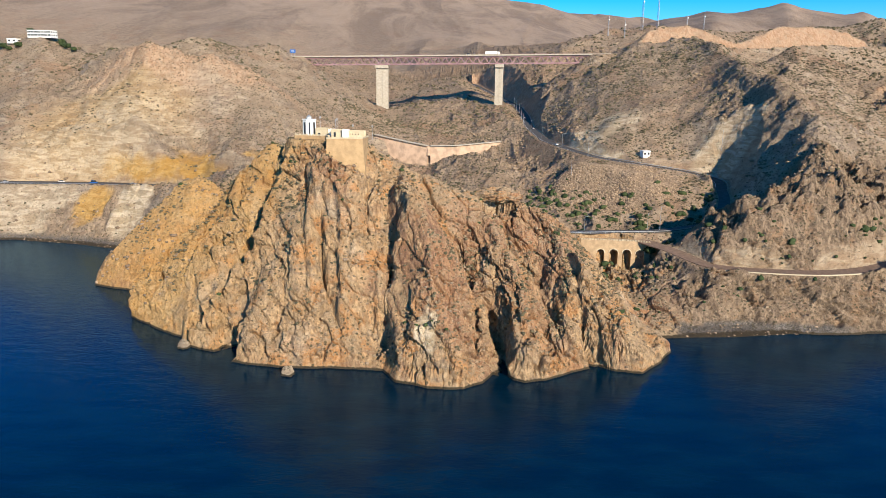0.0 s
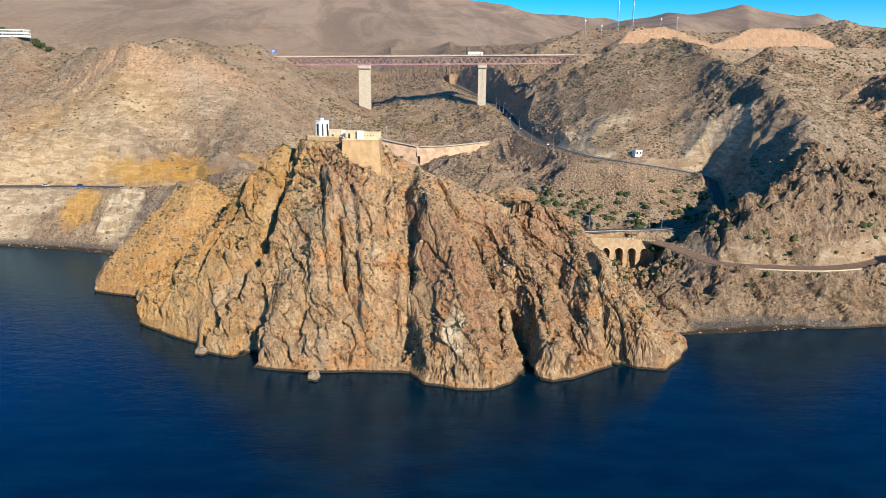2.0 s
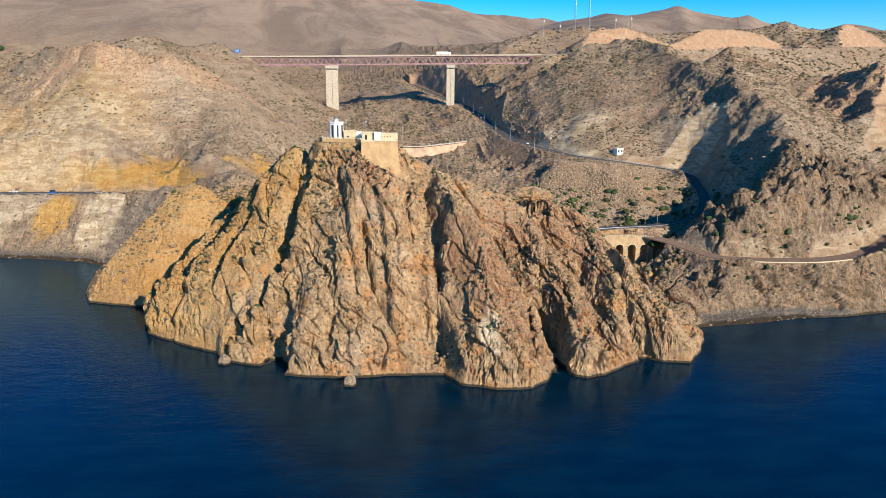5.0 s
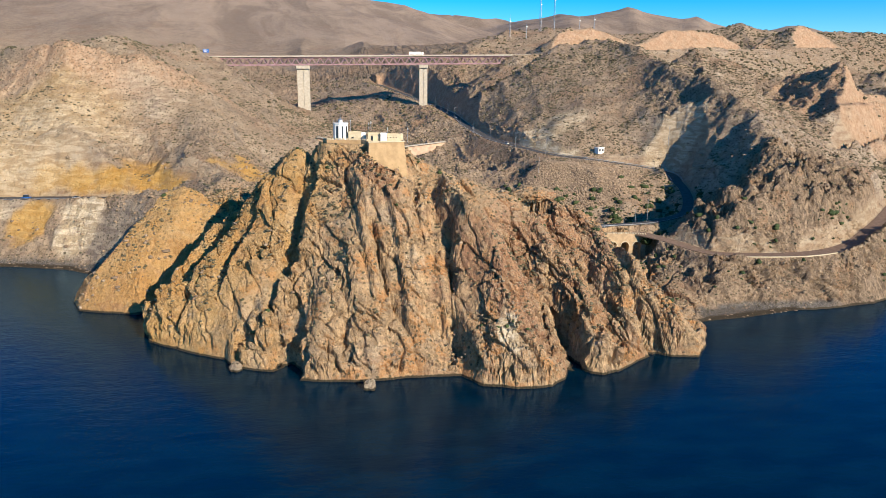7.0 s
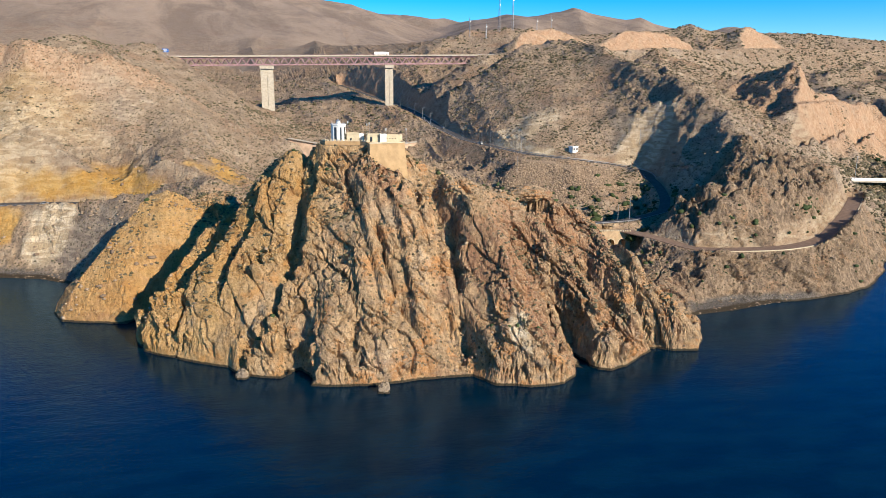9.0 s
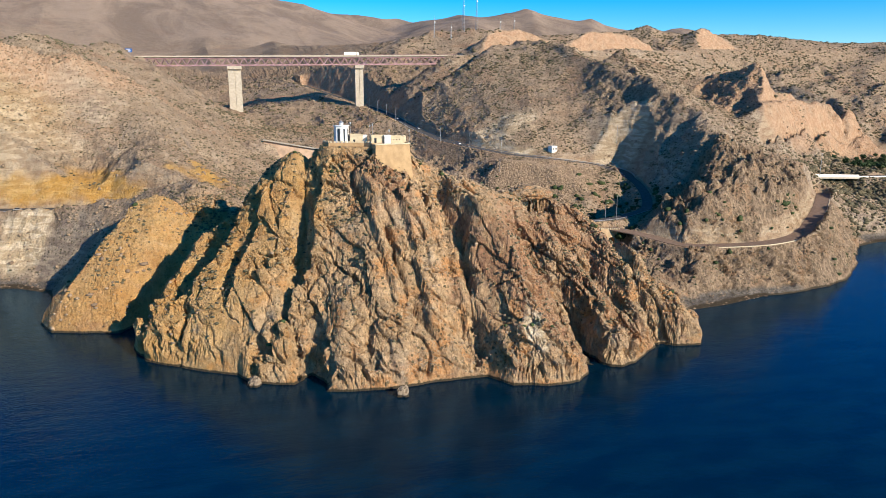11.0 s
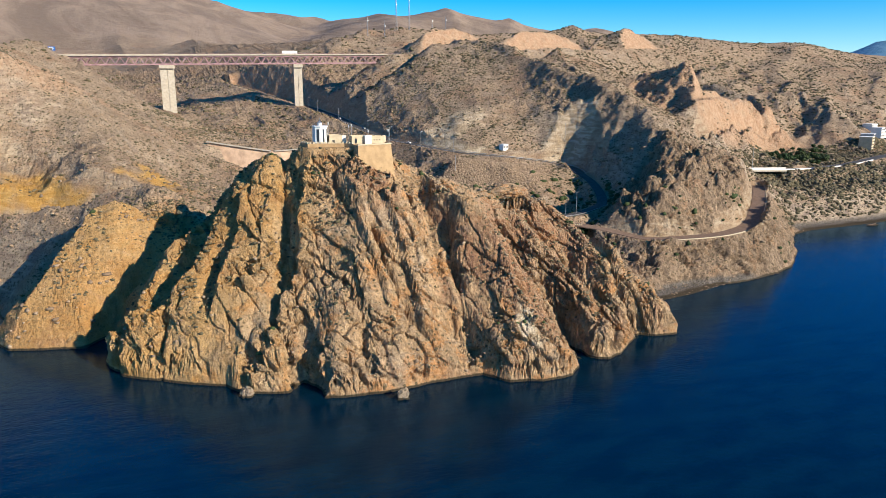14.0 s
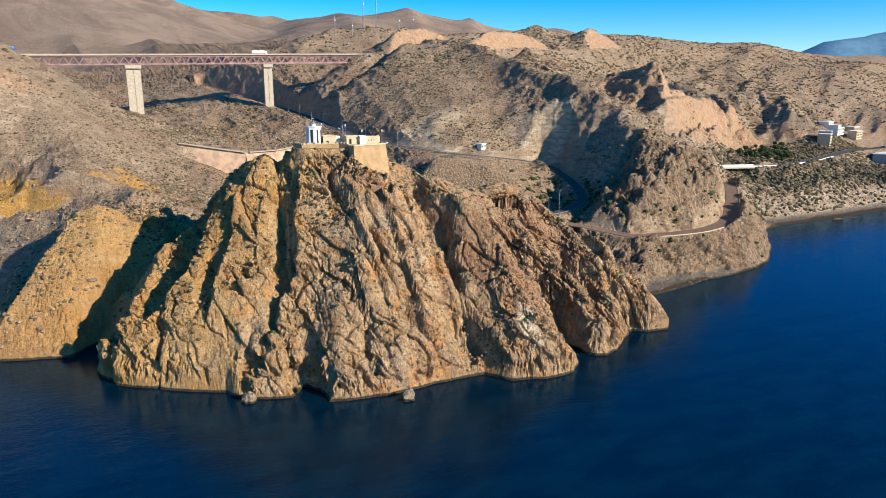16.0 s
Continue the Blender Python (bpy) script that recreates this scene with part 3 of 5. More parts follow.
def blocks3(x, y, z, seed):
    """Broken rock in space: a random number for every uneven cell, and how near its edge is."""
    ix, iy, iz = np.floor(x), np.floor(y), np.floor(z)
    d1, d2, pick = np.full(x.shape, 9.0), np.full(x.shape, 9.0), np.zeros(x.shape)
    for ox in (-1, 0, 1):
        for oy in (-1, 0, 1):
            for oz in (-1, 0, 1):
                jx, jy, jz = ix + ox, iy + oy, iz + oz
                px, py, pz = (j + cube_hash(jx, jy, jz, seed + k) for k, j in enumerate((jx, jy, jz)))
                d = np.sqrt((x - px) ** 2 + (y - py) ** 2 + (z - pz) ** 2)
                v = cube_hash(jx, jy, jz, seed + 3)
                near = d < d1
                d2 = np.where(near, d1, np.minimum(d2, d))
                pick, d1 = np.where(near, v, pick), np.where(near, d, d1)
    return pick - .5, d2 - d1


def fracture(x, y, z):
    """How far broken rock stands out from its mean face: slabs of four sizes along beds that dip east, cracks and grain."""
    wx, wy, wz = (1.1 * grain3(x / 5, y / 5, z / 5, 200 + k) + 2.2 * grain3(x / 19, y / 19, z / 19, 203 + k) for k in range(3))
    a, b, c = .537 * x + .844 * y + wx, -.641 * x + .408 * y + .652 * z + wy, .55 * x - .35 * y + .76 * z + wz
    b0, e0 = blocks3(a / 20, b / 26, c / 8.5, 205)
    b1, e1 = blocks3(a / 8.5, b / 12, c / 3.9, 210)
    b2, e2 = blocks3(a / 3.2, b / 4.6, c / 1.6, 220)
    b3, e3 = blocks3(a / 1.3, b / 1.9, c / .8, 240)
    wild = .16 + .84 * smooth(grain3(x / 26, y / 26, z / 26, 233) + .5 * grain3(x / 11, y / 11, z / 11, 234), -.3, .4)
    f = 2.6 * b1 - 1.5 * smooth(.1 - e1, 0, .1) + 1.1 * b2 - .5 * smooth(.16 - e2, 0, .16)
    f = wild * (f + .4 * grain3(x / 3, y / 3, z / 3, 230) + .4 * b3 - .2 * smooth(.2 - e3, 0, .2)) + .2 * grain3(x / 1.3, y / 1.3, z / 1.3, 231)
    return f + (.5 + .5 * wild) * (3.0 * b0 - 1.8 * smooth(.07 - e0, 0, .07))


def saw(u, v, seed):
    """Tilted beds: a sudden rise eastwards and then a slow fall, of uneven height, 0..1 or so, less its mean."""
    k = np.floor(u)
    f = u - k
    rise = np.where(f < .16, smooth(f, 0, .16), (1 - f) / .84)
    return rise * (.35 + 1.04 * (.5 + .5 * grain(k * 7.3, v, seed))) - .4


def patch(x, y, cx, cy, rx, ry, soft=.35, seed=50):
    """1 within an uneven oval."""
    out, k = np.zeros(x.shape), (np.abs(x - cx) < 1.9 * rx) & (np.abs(y - cy) < 1.9 * ry)
    if k.any():
        u, v = x[k], y[k]
        d = np.hypot((u - cx) / rx, (v - cy) / ry) + .25 * rough(u / (rx * .5), v / (ry * .5), 3, seed)
        out[k] = smooth(1 + soft / 2 - d, 0, soft)
    return out


def rocky(x, y):
    """Where bare broken rock shows outside the headland."""
    r = patch(x, y, 198, 346, 84, 50) + patch(x, y, 258, 384, 46, 40) + .45 * patch(x, y, 425, 590, 90, 58) + .8 * patch(x, y, 600, 640, 60, 40)
    r = r + .45 * patch(x, y, -255, 600, 90, 40) + .5 * patch(x, y, -235, 520, 80, 26) + .5 * patch(x, y, 225, 510, 34, 60) + .5 * patch(x, y, 60, 535, 50, 26)
    r = r + patch(x, y, 160, 306, 66, 16) + patch(x, y, 244, 326, 52, 26) + patch(x, y, 292, 366, 44, 22) + .6 * patch(x, y, -230, 462, 60, 14) + .6 * patch(x, y, 130, 880, 90, 60) + .6 * patch(x, y, 60, 1080, 260, 120) + .5 * patch(x, y, 150, 1300, 300, 150) + .4 * patch(x, y, 900, 900, 300, 120)
    return np.clip(r, 0, 1)


def relief(x, y, h, head):
    """Rock ribs that fan out from the headland's top; stony hills elsewhere."""
    th, r = np.arctan2(x + 44, 352 - y) * 95, np.hypot(x + 44, 352 - y)
    th = th + 5 * rough(x / 26, y / 26, 2, 21)
    a = 1.1 * saw(th / 17 + .6 * rough(x / 22, y / 22, 2, 27), r / 26, 22)
    a = a + .7 * (crag(x / 8, y / 9, 2, 24) - .42)
    far = np.clip(np.hypot(x, y - 300) / 900, 0, 4)
    big = smooth(h, 1, 14)
    fine = np.clip(1.3 - np.maximum(y - 640, 0) / 420, 0, 1) * np.clip(1.4 - np.maximum(np.abs(x - 200) - 560, 0) / 300, 0, 1)
    w = 46 + 60 * far
    b = (5.5 + 6 * far + 9 * smooth(x, 450, 600) * smooth(h, 35, 60)) * (crag(x / w, y / w, 2, 28) - .42 + fine * .5 * (crag(x / w * 4, y / w * 4, 2, 34) - .42))
    b = b + fine * (1.5 * (crag(x / 13, y / 13, 3, 29) - .45) + .8 * (crag(x / 5, y / 5, 2, 30) - .45) + .3 * rough(x / 2.4, y / 2.4, 2, 31))
    b = b * (1 - .85 * patch(x, y, 112, 460, 46, 28)) * (1 - .6 * patch(x, y, 170, 590, 90, 110)) * (1 - .4 * patch(x, y, -190, 620, 120, 110))
    rk = rocky(x, y)
    on = (rk > .02) & (head < .98)
    if on.any():
        q, t, u = np.zeros(x.shape), x[on] + 2 * rough(x[on] / 12, y[on] / 12, 2, 35), y[on]
        b1, e1 = blocks(t / 11, u / 11, 82)
        b2, e2 = blocks(t / 4.6, u / 4.6, 85)
        q[on] = 4.5 * b1 - 2.2 * smooth(.16 - e1, 0, .16) + 2.6 * b2 - 1.4 * smooth(.2 - e2, 0, .2) + 5 * (crag(t / 17, u / 17, 3, 88) - .42)
        b = b + q * rk
    slab = smooth(-133 - .35 * (y - 340) - x, 0, 8) * smooth(y, 325, 335)
    return (a * head * (1 - .75 * slab) + b * (1 - head)) * big


# beds that end in a scarp on their west side: line of x, y going up; reach of the tilted bed; height
SCARPS = [
    ([(-146, 321), (-139, 314), (-128, 306), (-116, 308), (-104, 318), (-94, 326), (-86, 326)], 12, 9),
    ([(-113, 287), (-106, 296), (-100, 304), (-95, 311), (-88, 318)], 10, 6.5),
    ([(-92, 270), (-86, 280), (-79, 287), (-74, 297), (-71, 304), (-67, 313)], 10, 10),
    ([(-136, 295), (-128, 300), (-121, 305)], 5, 5.4),
    ([(-22, 262), (-19, 272), (-18, 284)], 12, 9.5),
    ([(24, 236), (24, 251), (22, 264), (19, 274)], 10, 8.1),
    ([(-39, 252), (-42, 270), (-46, 290)], 9, 6.8),
    ([(-52, 258), (-55, 280), (-58, 303)], 8, 5.4),
    ([(57, 250), (55, 262), (50, 280)], 9, 6.8),
    ([(-83, 250), (-84, 264), (-88, 276)], 7, 5.4),
]
# clefts: line of x, y; half width; depth
CLEFTS = [
    ([(-72, 322), (-74, 314), (-77, 304), (-80, 296), (-85, 288), (-92, 277)], 3.4, 6),
    ([(-100, 312), (-108, 302), (-116, 292)], 2.1, 2.5),
    ([(-112, 350), (-128, 364), (-140, 356), (-149, 345), (-150, 336)], 5.8, 7.6),
    ([(-52, 286), (-49, 277), (-47, 269), (-46, 256)], 2.4, 8.0),
    ([(-19, 284), (-19, 272), (-22, 262)], 3.4, 10.9),
    ([(-22, 262), (-23, 252), (-22, 246)], 2.2, 7),
    ([(-27, 263), (-27, 256), (-25, 246)], 1.8, 5.9),
    ([(20, 272), (23, 262), (24, 251), (24.5, 241), (24, 234)], 2.6, 10.1),
    ([(-8, 246), (-3, 243)], 2.0, 7.6),
    ([(-82, 270), (-83, 258), (-83, 250)], 2.4, 11.8),
    ([(33, 252), (30, 242)], 1.7, 5.0),
    ([(-80.5, 268), (-81, 262), (-82, 254)], 2.4, 9.0),
    ([(-61, 294), (-61.5, 290)], 2.6, 6.0),
    ([(-58, 303), (-56, 292), (-54, 284)], 2.1, 5.9),
    ([(-54, 286), (-50, 276), (-45, 265), (-39, 252)], 1.8, 5.9),
    ([(-87, 281), (-88, 272), (-87, 260)], 2.1, 5.0),
    ([(54, 262), (56, 252), (58, 245)], 2.1, 6.7),
    ([(66, 282), (66, 270), (68, 262)], 2.0, 5.0),
    ([(-31, 300), (-33, 288), (-31, 274)], 2.0, 5.9),
    ([(4, 286), (10, 272), (13, 258), (13, 244)], 1.8, 5.0),
    ([(38, 284), (42, 270), (46, 256)], 1.8, 5.0),
    ([(-63, 276), (-62, 262), (-62, 249)], 1.7, 5.0),
    ([(-118, 318), (-127, 298), (-131, 290)], 2.1, 5.9),
    ([(-96, 286), (-103, 270), (-104, 264)], 1.8, 5.0),
    ([(-136, 316), (-142, 308), (-146, 303)], 1.8, 5.9),
]
# sharp rib crests that stand proud
FINS = [
    ([(-12, 280), (-9, 266), (-5, 252), (-2, 244)], 2.6, 2.5),
    ([(-42, 300), (-37, 285), (-34, 270), (-33, 256)], 2.2, 2.0),
    ([(54, 270), (60, 258), (66, 252)], 2.2, 3.0),
]


def gullies(x, y, h):
    """Clefts and fins of the headland, and the hollow of its cave."""
    near = (x > -200) & (x < 110) & (y > 222) & (y < 400)
    if not near.any():
        return h
    xs, ys, hs = x[near], y[near], h[near]
    wx, wy = xs + 1.5 * rough(xs / 8, ys / 8, 2, 61), ys + 1.5 * rough(xs / 8, ys / 8, 2, 62)
    for line, reach, tall in SCARPS:
        d, _, side, way = along(wx, wy, line)
        long = sum(math.dist(a, b) for a, b in zip(line[:-1], line[1:]))
        fade = smooth(np.minimum(way, long - way), -.5, 9)
        up = .5 * np.exp(-d / reach) * smooth(-d * side, -.8, .8) - .6 * np.exp(-d / (reach * .6)) * smooth(d * side, -.8, .8)
        hs = hs + tall * fade * up * smooth(hs, 0, 8)
    for sign, table in ((-1, CLEFTS), (1, FINS)):
        for line, w, deep in table:
            d, _, _, way = along(wx, wy, line)
            long = sum(math.dist(a, b) for a, b in zip(line[:-1], line[1:]))
            fade = .35 + .65 * smooth(np.minimum(way, long - way), 0, 5)
            hs = hs + sign * deep * (1.5 if sign < 0 else 1) * fade * (np.exp(-1.25 * d / w) if sign < 0 else np.exp(-(d / w) ** 2)) * smooth(hs, -1, 6)
    d = np.hypot((wx - 23) / 6.4, (wy - 296) / 8.5)
    hs = np.where(d < 1, np.minimum(hs, 50), hs)
    h = h.copy()
    h[near] = hs
    return h


# ---- land and sea ----
def steps(lo, hi, fine_lo, fine_hi, bands):
    """Grid lines from lo to hi: even steps within the bands (start, end, step), growing outside them."""
    out = [fine_lo]
    for a, b, s in bands:
        n = max(1, round((b - a) / s))
        out += list(np.linspace(a, b, n + 1)[1:])
    s = bands[-1][2]
    while out[-1] < hi:
        s *= 1.035
        out.append(min(out[-1] + s, hi))
    s, down = bands[0][2], []
    v = fine_lo
    while v > lo:
        s *= 1.035
        v = max(v - s, lo)
        down.append(v)
    return np.array(down[::-1] + out)


def grid_mesh(name, X, Y, Z, keep, attrs, material, soft=True):
    """A mesh of the kept cells of a grid."""
    ny, nx = X.shape
    idx = np.arange(nx * ny).reshape(ny, nx)
    quads = np.stack([idx[:-1, :-1], idx[:-1, 1:], idx[1:, 1:], idx[1:, :-1]], -1)[keep]
    used, inv = np.unique(quads, return_inverse=True)
    quads = inv.reshape(-1, 4)
    me = bpy.data.meshes.new(name)
    me.vertices.add(len(used))
    co = np.stack([X.ravel()[used], Y.ravel()[used], Z.ravel()[used]], -1)
    me.vertices.foreach_set("co", co.ravel())
    me.loops.add(quads.size)
    me.loops.foreach_set("vertex_index", quads.ravel().astype(np.int32))
    me.polygons.add(len(quads))
    me.polygons.foreach_set("loop_start", np.arange(0, quads.size, 4, dtype=np.int32))
    me.update(calc_edges=True)
    me.polygons.foreach_set("use_smooth", np.full(len(quads), soft))
    for key, v in attrs.items():
        a = me.attributes.new(key, "FLOAT", "POINT")
        a.data.foreach_set("value", v.ravel()[used].astype(np.float32))
    me.materials.append(material)
    return new(name, me)


gx = steps(-4900, 4900, -330, 760, [(-330, -192, 1.6), (-192, 112, .40), (112, 330, 1.2), (330, 480, 1.6), (480, 760, 3.2)])
gy = steps(150, 4900, 224, 960, [(224, 238, .45), (238, 312, .27), (312, 330, .4), (330, 350, .6), (350, 440, 1.1), (440, 640, 1.7), (640, 960, 2.6)])
X, Y = np.meshgrid(gx, gy)
dry = (Y > 222) & ~((X < -200) & (Y < 400)) & ~((X > 115) & (X < 640) & (Y < 270)) | (X > 900)
Z, CUT, PAVED, BEACH, HEAD = np.full(X.shape, -20.0), *(np.zeros(X.shape) for _ in range(4))
for table, part_ in zip((Z, CUT, PAVED, BEACH, HEAD), land(X[dry], Y[dry], True, True)):
    table[dry] = part_
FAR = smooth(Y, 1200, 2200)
OCHRE = patch(X, Y, -172, 486, 66, 24) * smooth(Z + 5 * rough(X / 14, Y / 14, 3, 77), 32, 39) * smooth(57 - Z + 6 * rough(X / 16, Y / 16, 3, 78), 0, 8) + .55 * patch(X, Y, -126, 330, 66, 64) * HEAD + patch(X, Y, -237, 470, 15, 9) * .9 + .5 * patch(X, Y, -258, 535, 56, 38, .6)
PALE = patch(X, Y, -207, 457, 15, 12) * 1.2 + patch(X, Y, -290, 478, 40, 18) * .6 + patch(X, Y, -200, 610, 120, 110, .8) * .12 + patch(X, Y, 118, 538, 26, 16) * .8 + .3 * smooth(CUT, .2, .8) * patch(X, Y, 210, 345, 110, 60) + patch(X, Y, 120, 520, 30, 26) * CUT + patch(X, Y, -5, 241, 3.5, 6) + patch(X, Y, 195, 484, 22, 16) * .7 + patch(X, Y, -250, 520, 60, 26) * .35 + patch(X, Y, -262, 532, 66, 44, .5) * .18
RED = patch(X, Y, 420, 588, 60, 50) + patch(X, Y, 396, 536, 56, 36) * .85 + patch(X, Y, 590, 606, 46, 22) * .8 + patch(X, Y, 500, 604, 90, 30) + .5 * patch(X, Y, 605, 640, 36, 30) + patch(X, Y, -222, 592, 84, 26, .6) + smooth(CUT, .3, .8) * smooth(Y, 700, 760) + patch(X, Y, 595, 625, 40, 30) * .6
COBBLE = patch(X, Y, 112, 462, 40, 24, .2) * smooth(Z, 22, 26)
# where that blue haze is put into the land's colour
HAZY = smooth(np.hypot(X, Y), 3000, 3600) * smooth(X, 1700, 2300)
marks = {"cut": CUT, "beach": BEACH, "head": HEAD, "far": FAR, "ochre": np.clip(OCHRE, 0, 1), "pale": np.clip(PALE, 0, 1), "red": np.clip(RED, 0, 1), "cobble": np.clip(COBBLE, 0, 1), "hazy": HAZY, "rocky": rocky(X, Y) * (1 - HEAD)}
ROCK = np.clip(HEAD * smooth(X, -195, -185) + .85 * rocky(X, Y), 0, 1) * smooth(Z, .3, 4) * (1 - PAVED) * smooth(Y, 500, 470) * smooth(X, 350, 320)
ROCK = ROCK * (1 - .8 * patch(X, Y, -150, 362, 42, 36)) * (1 - patch(X, Y, -48, 309, 20, 8))
gz_y, gz_x = np.gradient(Z, gy, gx)
size_ = np.sqrt(1 + gz_x ** 2 + gz_y ** 2)
on = ROCK > .02
out_ = np.zeros(X.shape)
out_[on] = fracture(X[on], Y[on], Z[on]) * ROCK[on]
X, Y, Z = X - out_ * gz_x / size_, Y - out_ * gz_y / size_, Z + out_ / size_
cx, cy = (X[:-1, :-1] + X[1:, 1:]) / 2, (Y[:-1, :-1] + Y[1:, 1:]) / 2
on_head = (HEAD[:-1, :-1] > .5) & (cy < 405) & inside(cx, cy, [(-215, 200), (112, 200), (104, 300), (62, 338), (0, 345), (-60, 360), (-90, 405), (-160, 412), (-215, 380)])
deep = (Z[:-1, :-1] < -9) & (Z[1:, 1:] < -9)
far_cells = cy > 1250
headland = tagged(new("headland"), "craggy orange-brown rock headland rising from the sea", "headland")
wob_ = 4 * rough(cx / 9, cy / 9, 2, 301)
fan = cx + wob_ + .25 * (300 - cy) * np.sign(cx + 20)
west = inside(cx, cy, [(-230, 300), (-151, 322), (-129, 343), (-108, 353), (-84, 376), (-78, 420), (-230, 420)])
top = (cy > 300 + wob_) & (cx > -92) & (cx < 8) & ~west
pieces = [("tilted_slab", west, "smooth tilted orange rock slab with sparse scrub"), ("summit_crag", top, "steep broken crag below the lighthouse")]
cuts_ = [(-999, -112, "pale jagged rock rib with a shaded scarp"), (-112, -66, "broad tan rock rib dotted with scrub"), (-66, -24, "fissured tan rock face"), (-24, 18, "red-brown rock rib with a whitish foot"), (18, 999, "orange rock rib with a cave near its top")]
pieces += [("rock_rib", (fan >= a) & (fan < c) & ~west & ~top, text) for a, c, text in cuts_]
for name, where, text in pieces:
    piece = tagged(grid_mesh(name, X, Y, Z, on_head & ~deep & where, marks, LAND, False), text)
    piece.parent = headland


def cave_roof():
    """The rock that overhangs the cave near the crest's east end."""
    bm = bmesh.new()
    bmesh.ops.create_icosphere(bm, subdivisions=5, radius=1.0)
    for v in bm.verts:
        n = noise.fractal(v.co * 1.6 + Vector((3, 1, 2)), .8, 2.1, 4) * .22 + noise.cell(v.co * 3.1) * .05
        v.co = Vector((v.co.x * 9.5, v.co.y * 6.5, v.co.z * 3.4)) * (1 + n) + Vector((0, 0, -1.2 * (v.co.x + .1) ** 2))
    me = bpy.data.meshes.new("cave_roof")
    bm.to_mesh(me)
    bm.free()
    a = me.attributes.new("head", "FLOAT", "POINT")
    a.data.foreach_set("value", np.ones(len(me.vertices), np.float32))
    me.materials.append(LAND)
    ob = tagged(new("cave_roof", me), "rust-red rock roof over a dark cave")
    ob.matrix_basis = pose(23, 303, 58.6, 6, 0, 0)
    ob.parent = headland


cave_roof()
ground = tagged(grid_mesh("ground", X, Y, Z, ~on_head & ~far_cells & ~deep, marks, LAND), "dry stony hillsides with sparse scrub and road cuts", "ground", kind="structure")
backdrop = tagged(grid_mesh("backdrop", X, Y, Z, far_cells, marks, LAND), "distant bare brown mountains, the easternmost painted haze-blue", "mountain", kind="structure")


def flat_sheet(name, x0, x1, y0, y1, z, material):
    me = bpy.data.meshes.new(name)
    me.from_pydata([(x0, y0, z), (x1, y0, z), (x1, y1, z), (x0, y1, z)], [], [(0, 1, 2, 3)])
    me.materials.append(material)
    return new(name, me)


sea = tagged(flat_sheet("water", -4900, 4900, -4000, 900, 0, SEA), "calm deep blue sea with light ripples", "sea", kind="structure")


def grid_at(table, x, y):
    """A table's values on the grid, between its lines."""
    x, y = np.asarray(x, float), np.asarray(y, float)
    i, j = np.clip(np.searchsorted(gx, x) - 1, 0, len(gx) - 2), np.clip(np.searchsorted(gy, y) - 1, 0, len(gy) - 2)
    u, v = np.clip((x - gx[i]) / (gx[i + 1] - gx[i]), 0, 1), np.clip((y - gy[j]) / (gy[j + 1] - gy[j]), 0, 1)
    return (table[j, i] * (1 - u) + table[j, i + 1] * u) * (1 - v) + (table[j + 1, i] * (1 - u) + table[j + 1, i + 1] * u) * v


STEEP = np.hypot(gz_x, gz_y)


# ---- helpers for things ----
def box(bm, at, size, turn=0.0, tilt=None):
    m = Matrix.Translation(at) @ Euler(tilt or (0, 0, radians(turn))).to_matrix().to_4x4() @ Matrix.Diagonal((*size, 1))
    bmesh.ops.create_cube(bm, size=1.0, matrix=m)


def beam(bm, a, b, w, d):
    """A square bar from a to b."""
    a, b = Vector(a), Vector(b)
    q = (b - a).to_track_quat("Z", "Y").to_matrix().to_4x4()
    bmesh.ops.create_cube(bm, size=1.0, matrix=Matrix.Translation((a + b) / 2) @ q @ Matrix.Diagonal((w, d, (b - a).length, 1)))


def rod(bm, a, b, r0, r1=None, n=8):
    a, b = Vector(a), Vector(b)
    q = (b - a).to_track_quat("Z", "Y").to_matrix().to_4x4()
    bmesh.ops.create_cone(bm, cap_ends=True, segments=n, radius1=r0, radius2=r0 if r1 is None else r1, depth=(b - a).length, matrix=Matrix.Translation((a + b) / 2) @ q)


def part(name, bm, material, parent=None, label="", bevel=0.0):
    if bevel:
        bmesh.ops.bevel(bm, geom=bm.edges[:], offset=bevel, segments=1, affect="EDGES")
    me = bpy.data.meshes.new(name)
    bm.to_mesh(me)
    bm.free()
    me.materials.append(material)
    ob = new(name, me)
    ob.parent = parent
    return tagged(ob, label)


def thing(name, at, label, category, group="", turn=0.0, kind=""):
    ob = tagged(new(name), label, category, group, kind)
    ob.empty_display_size = .5
    ob.matrix_basis = pose(*at, 0, 0, turn)
    return ob


def height(x, y):
    return float(grid_at(Z, x, y))


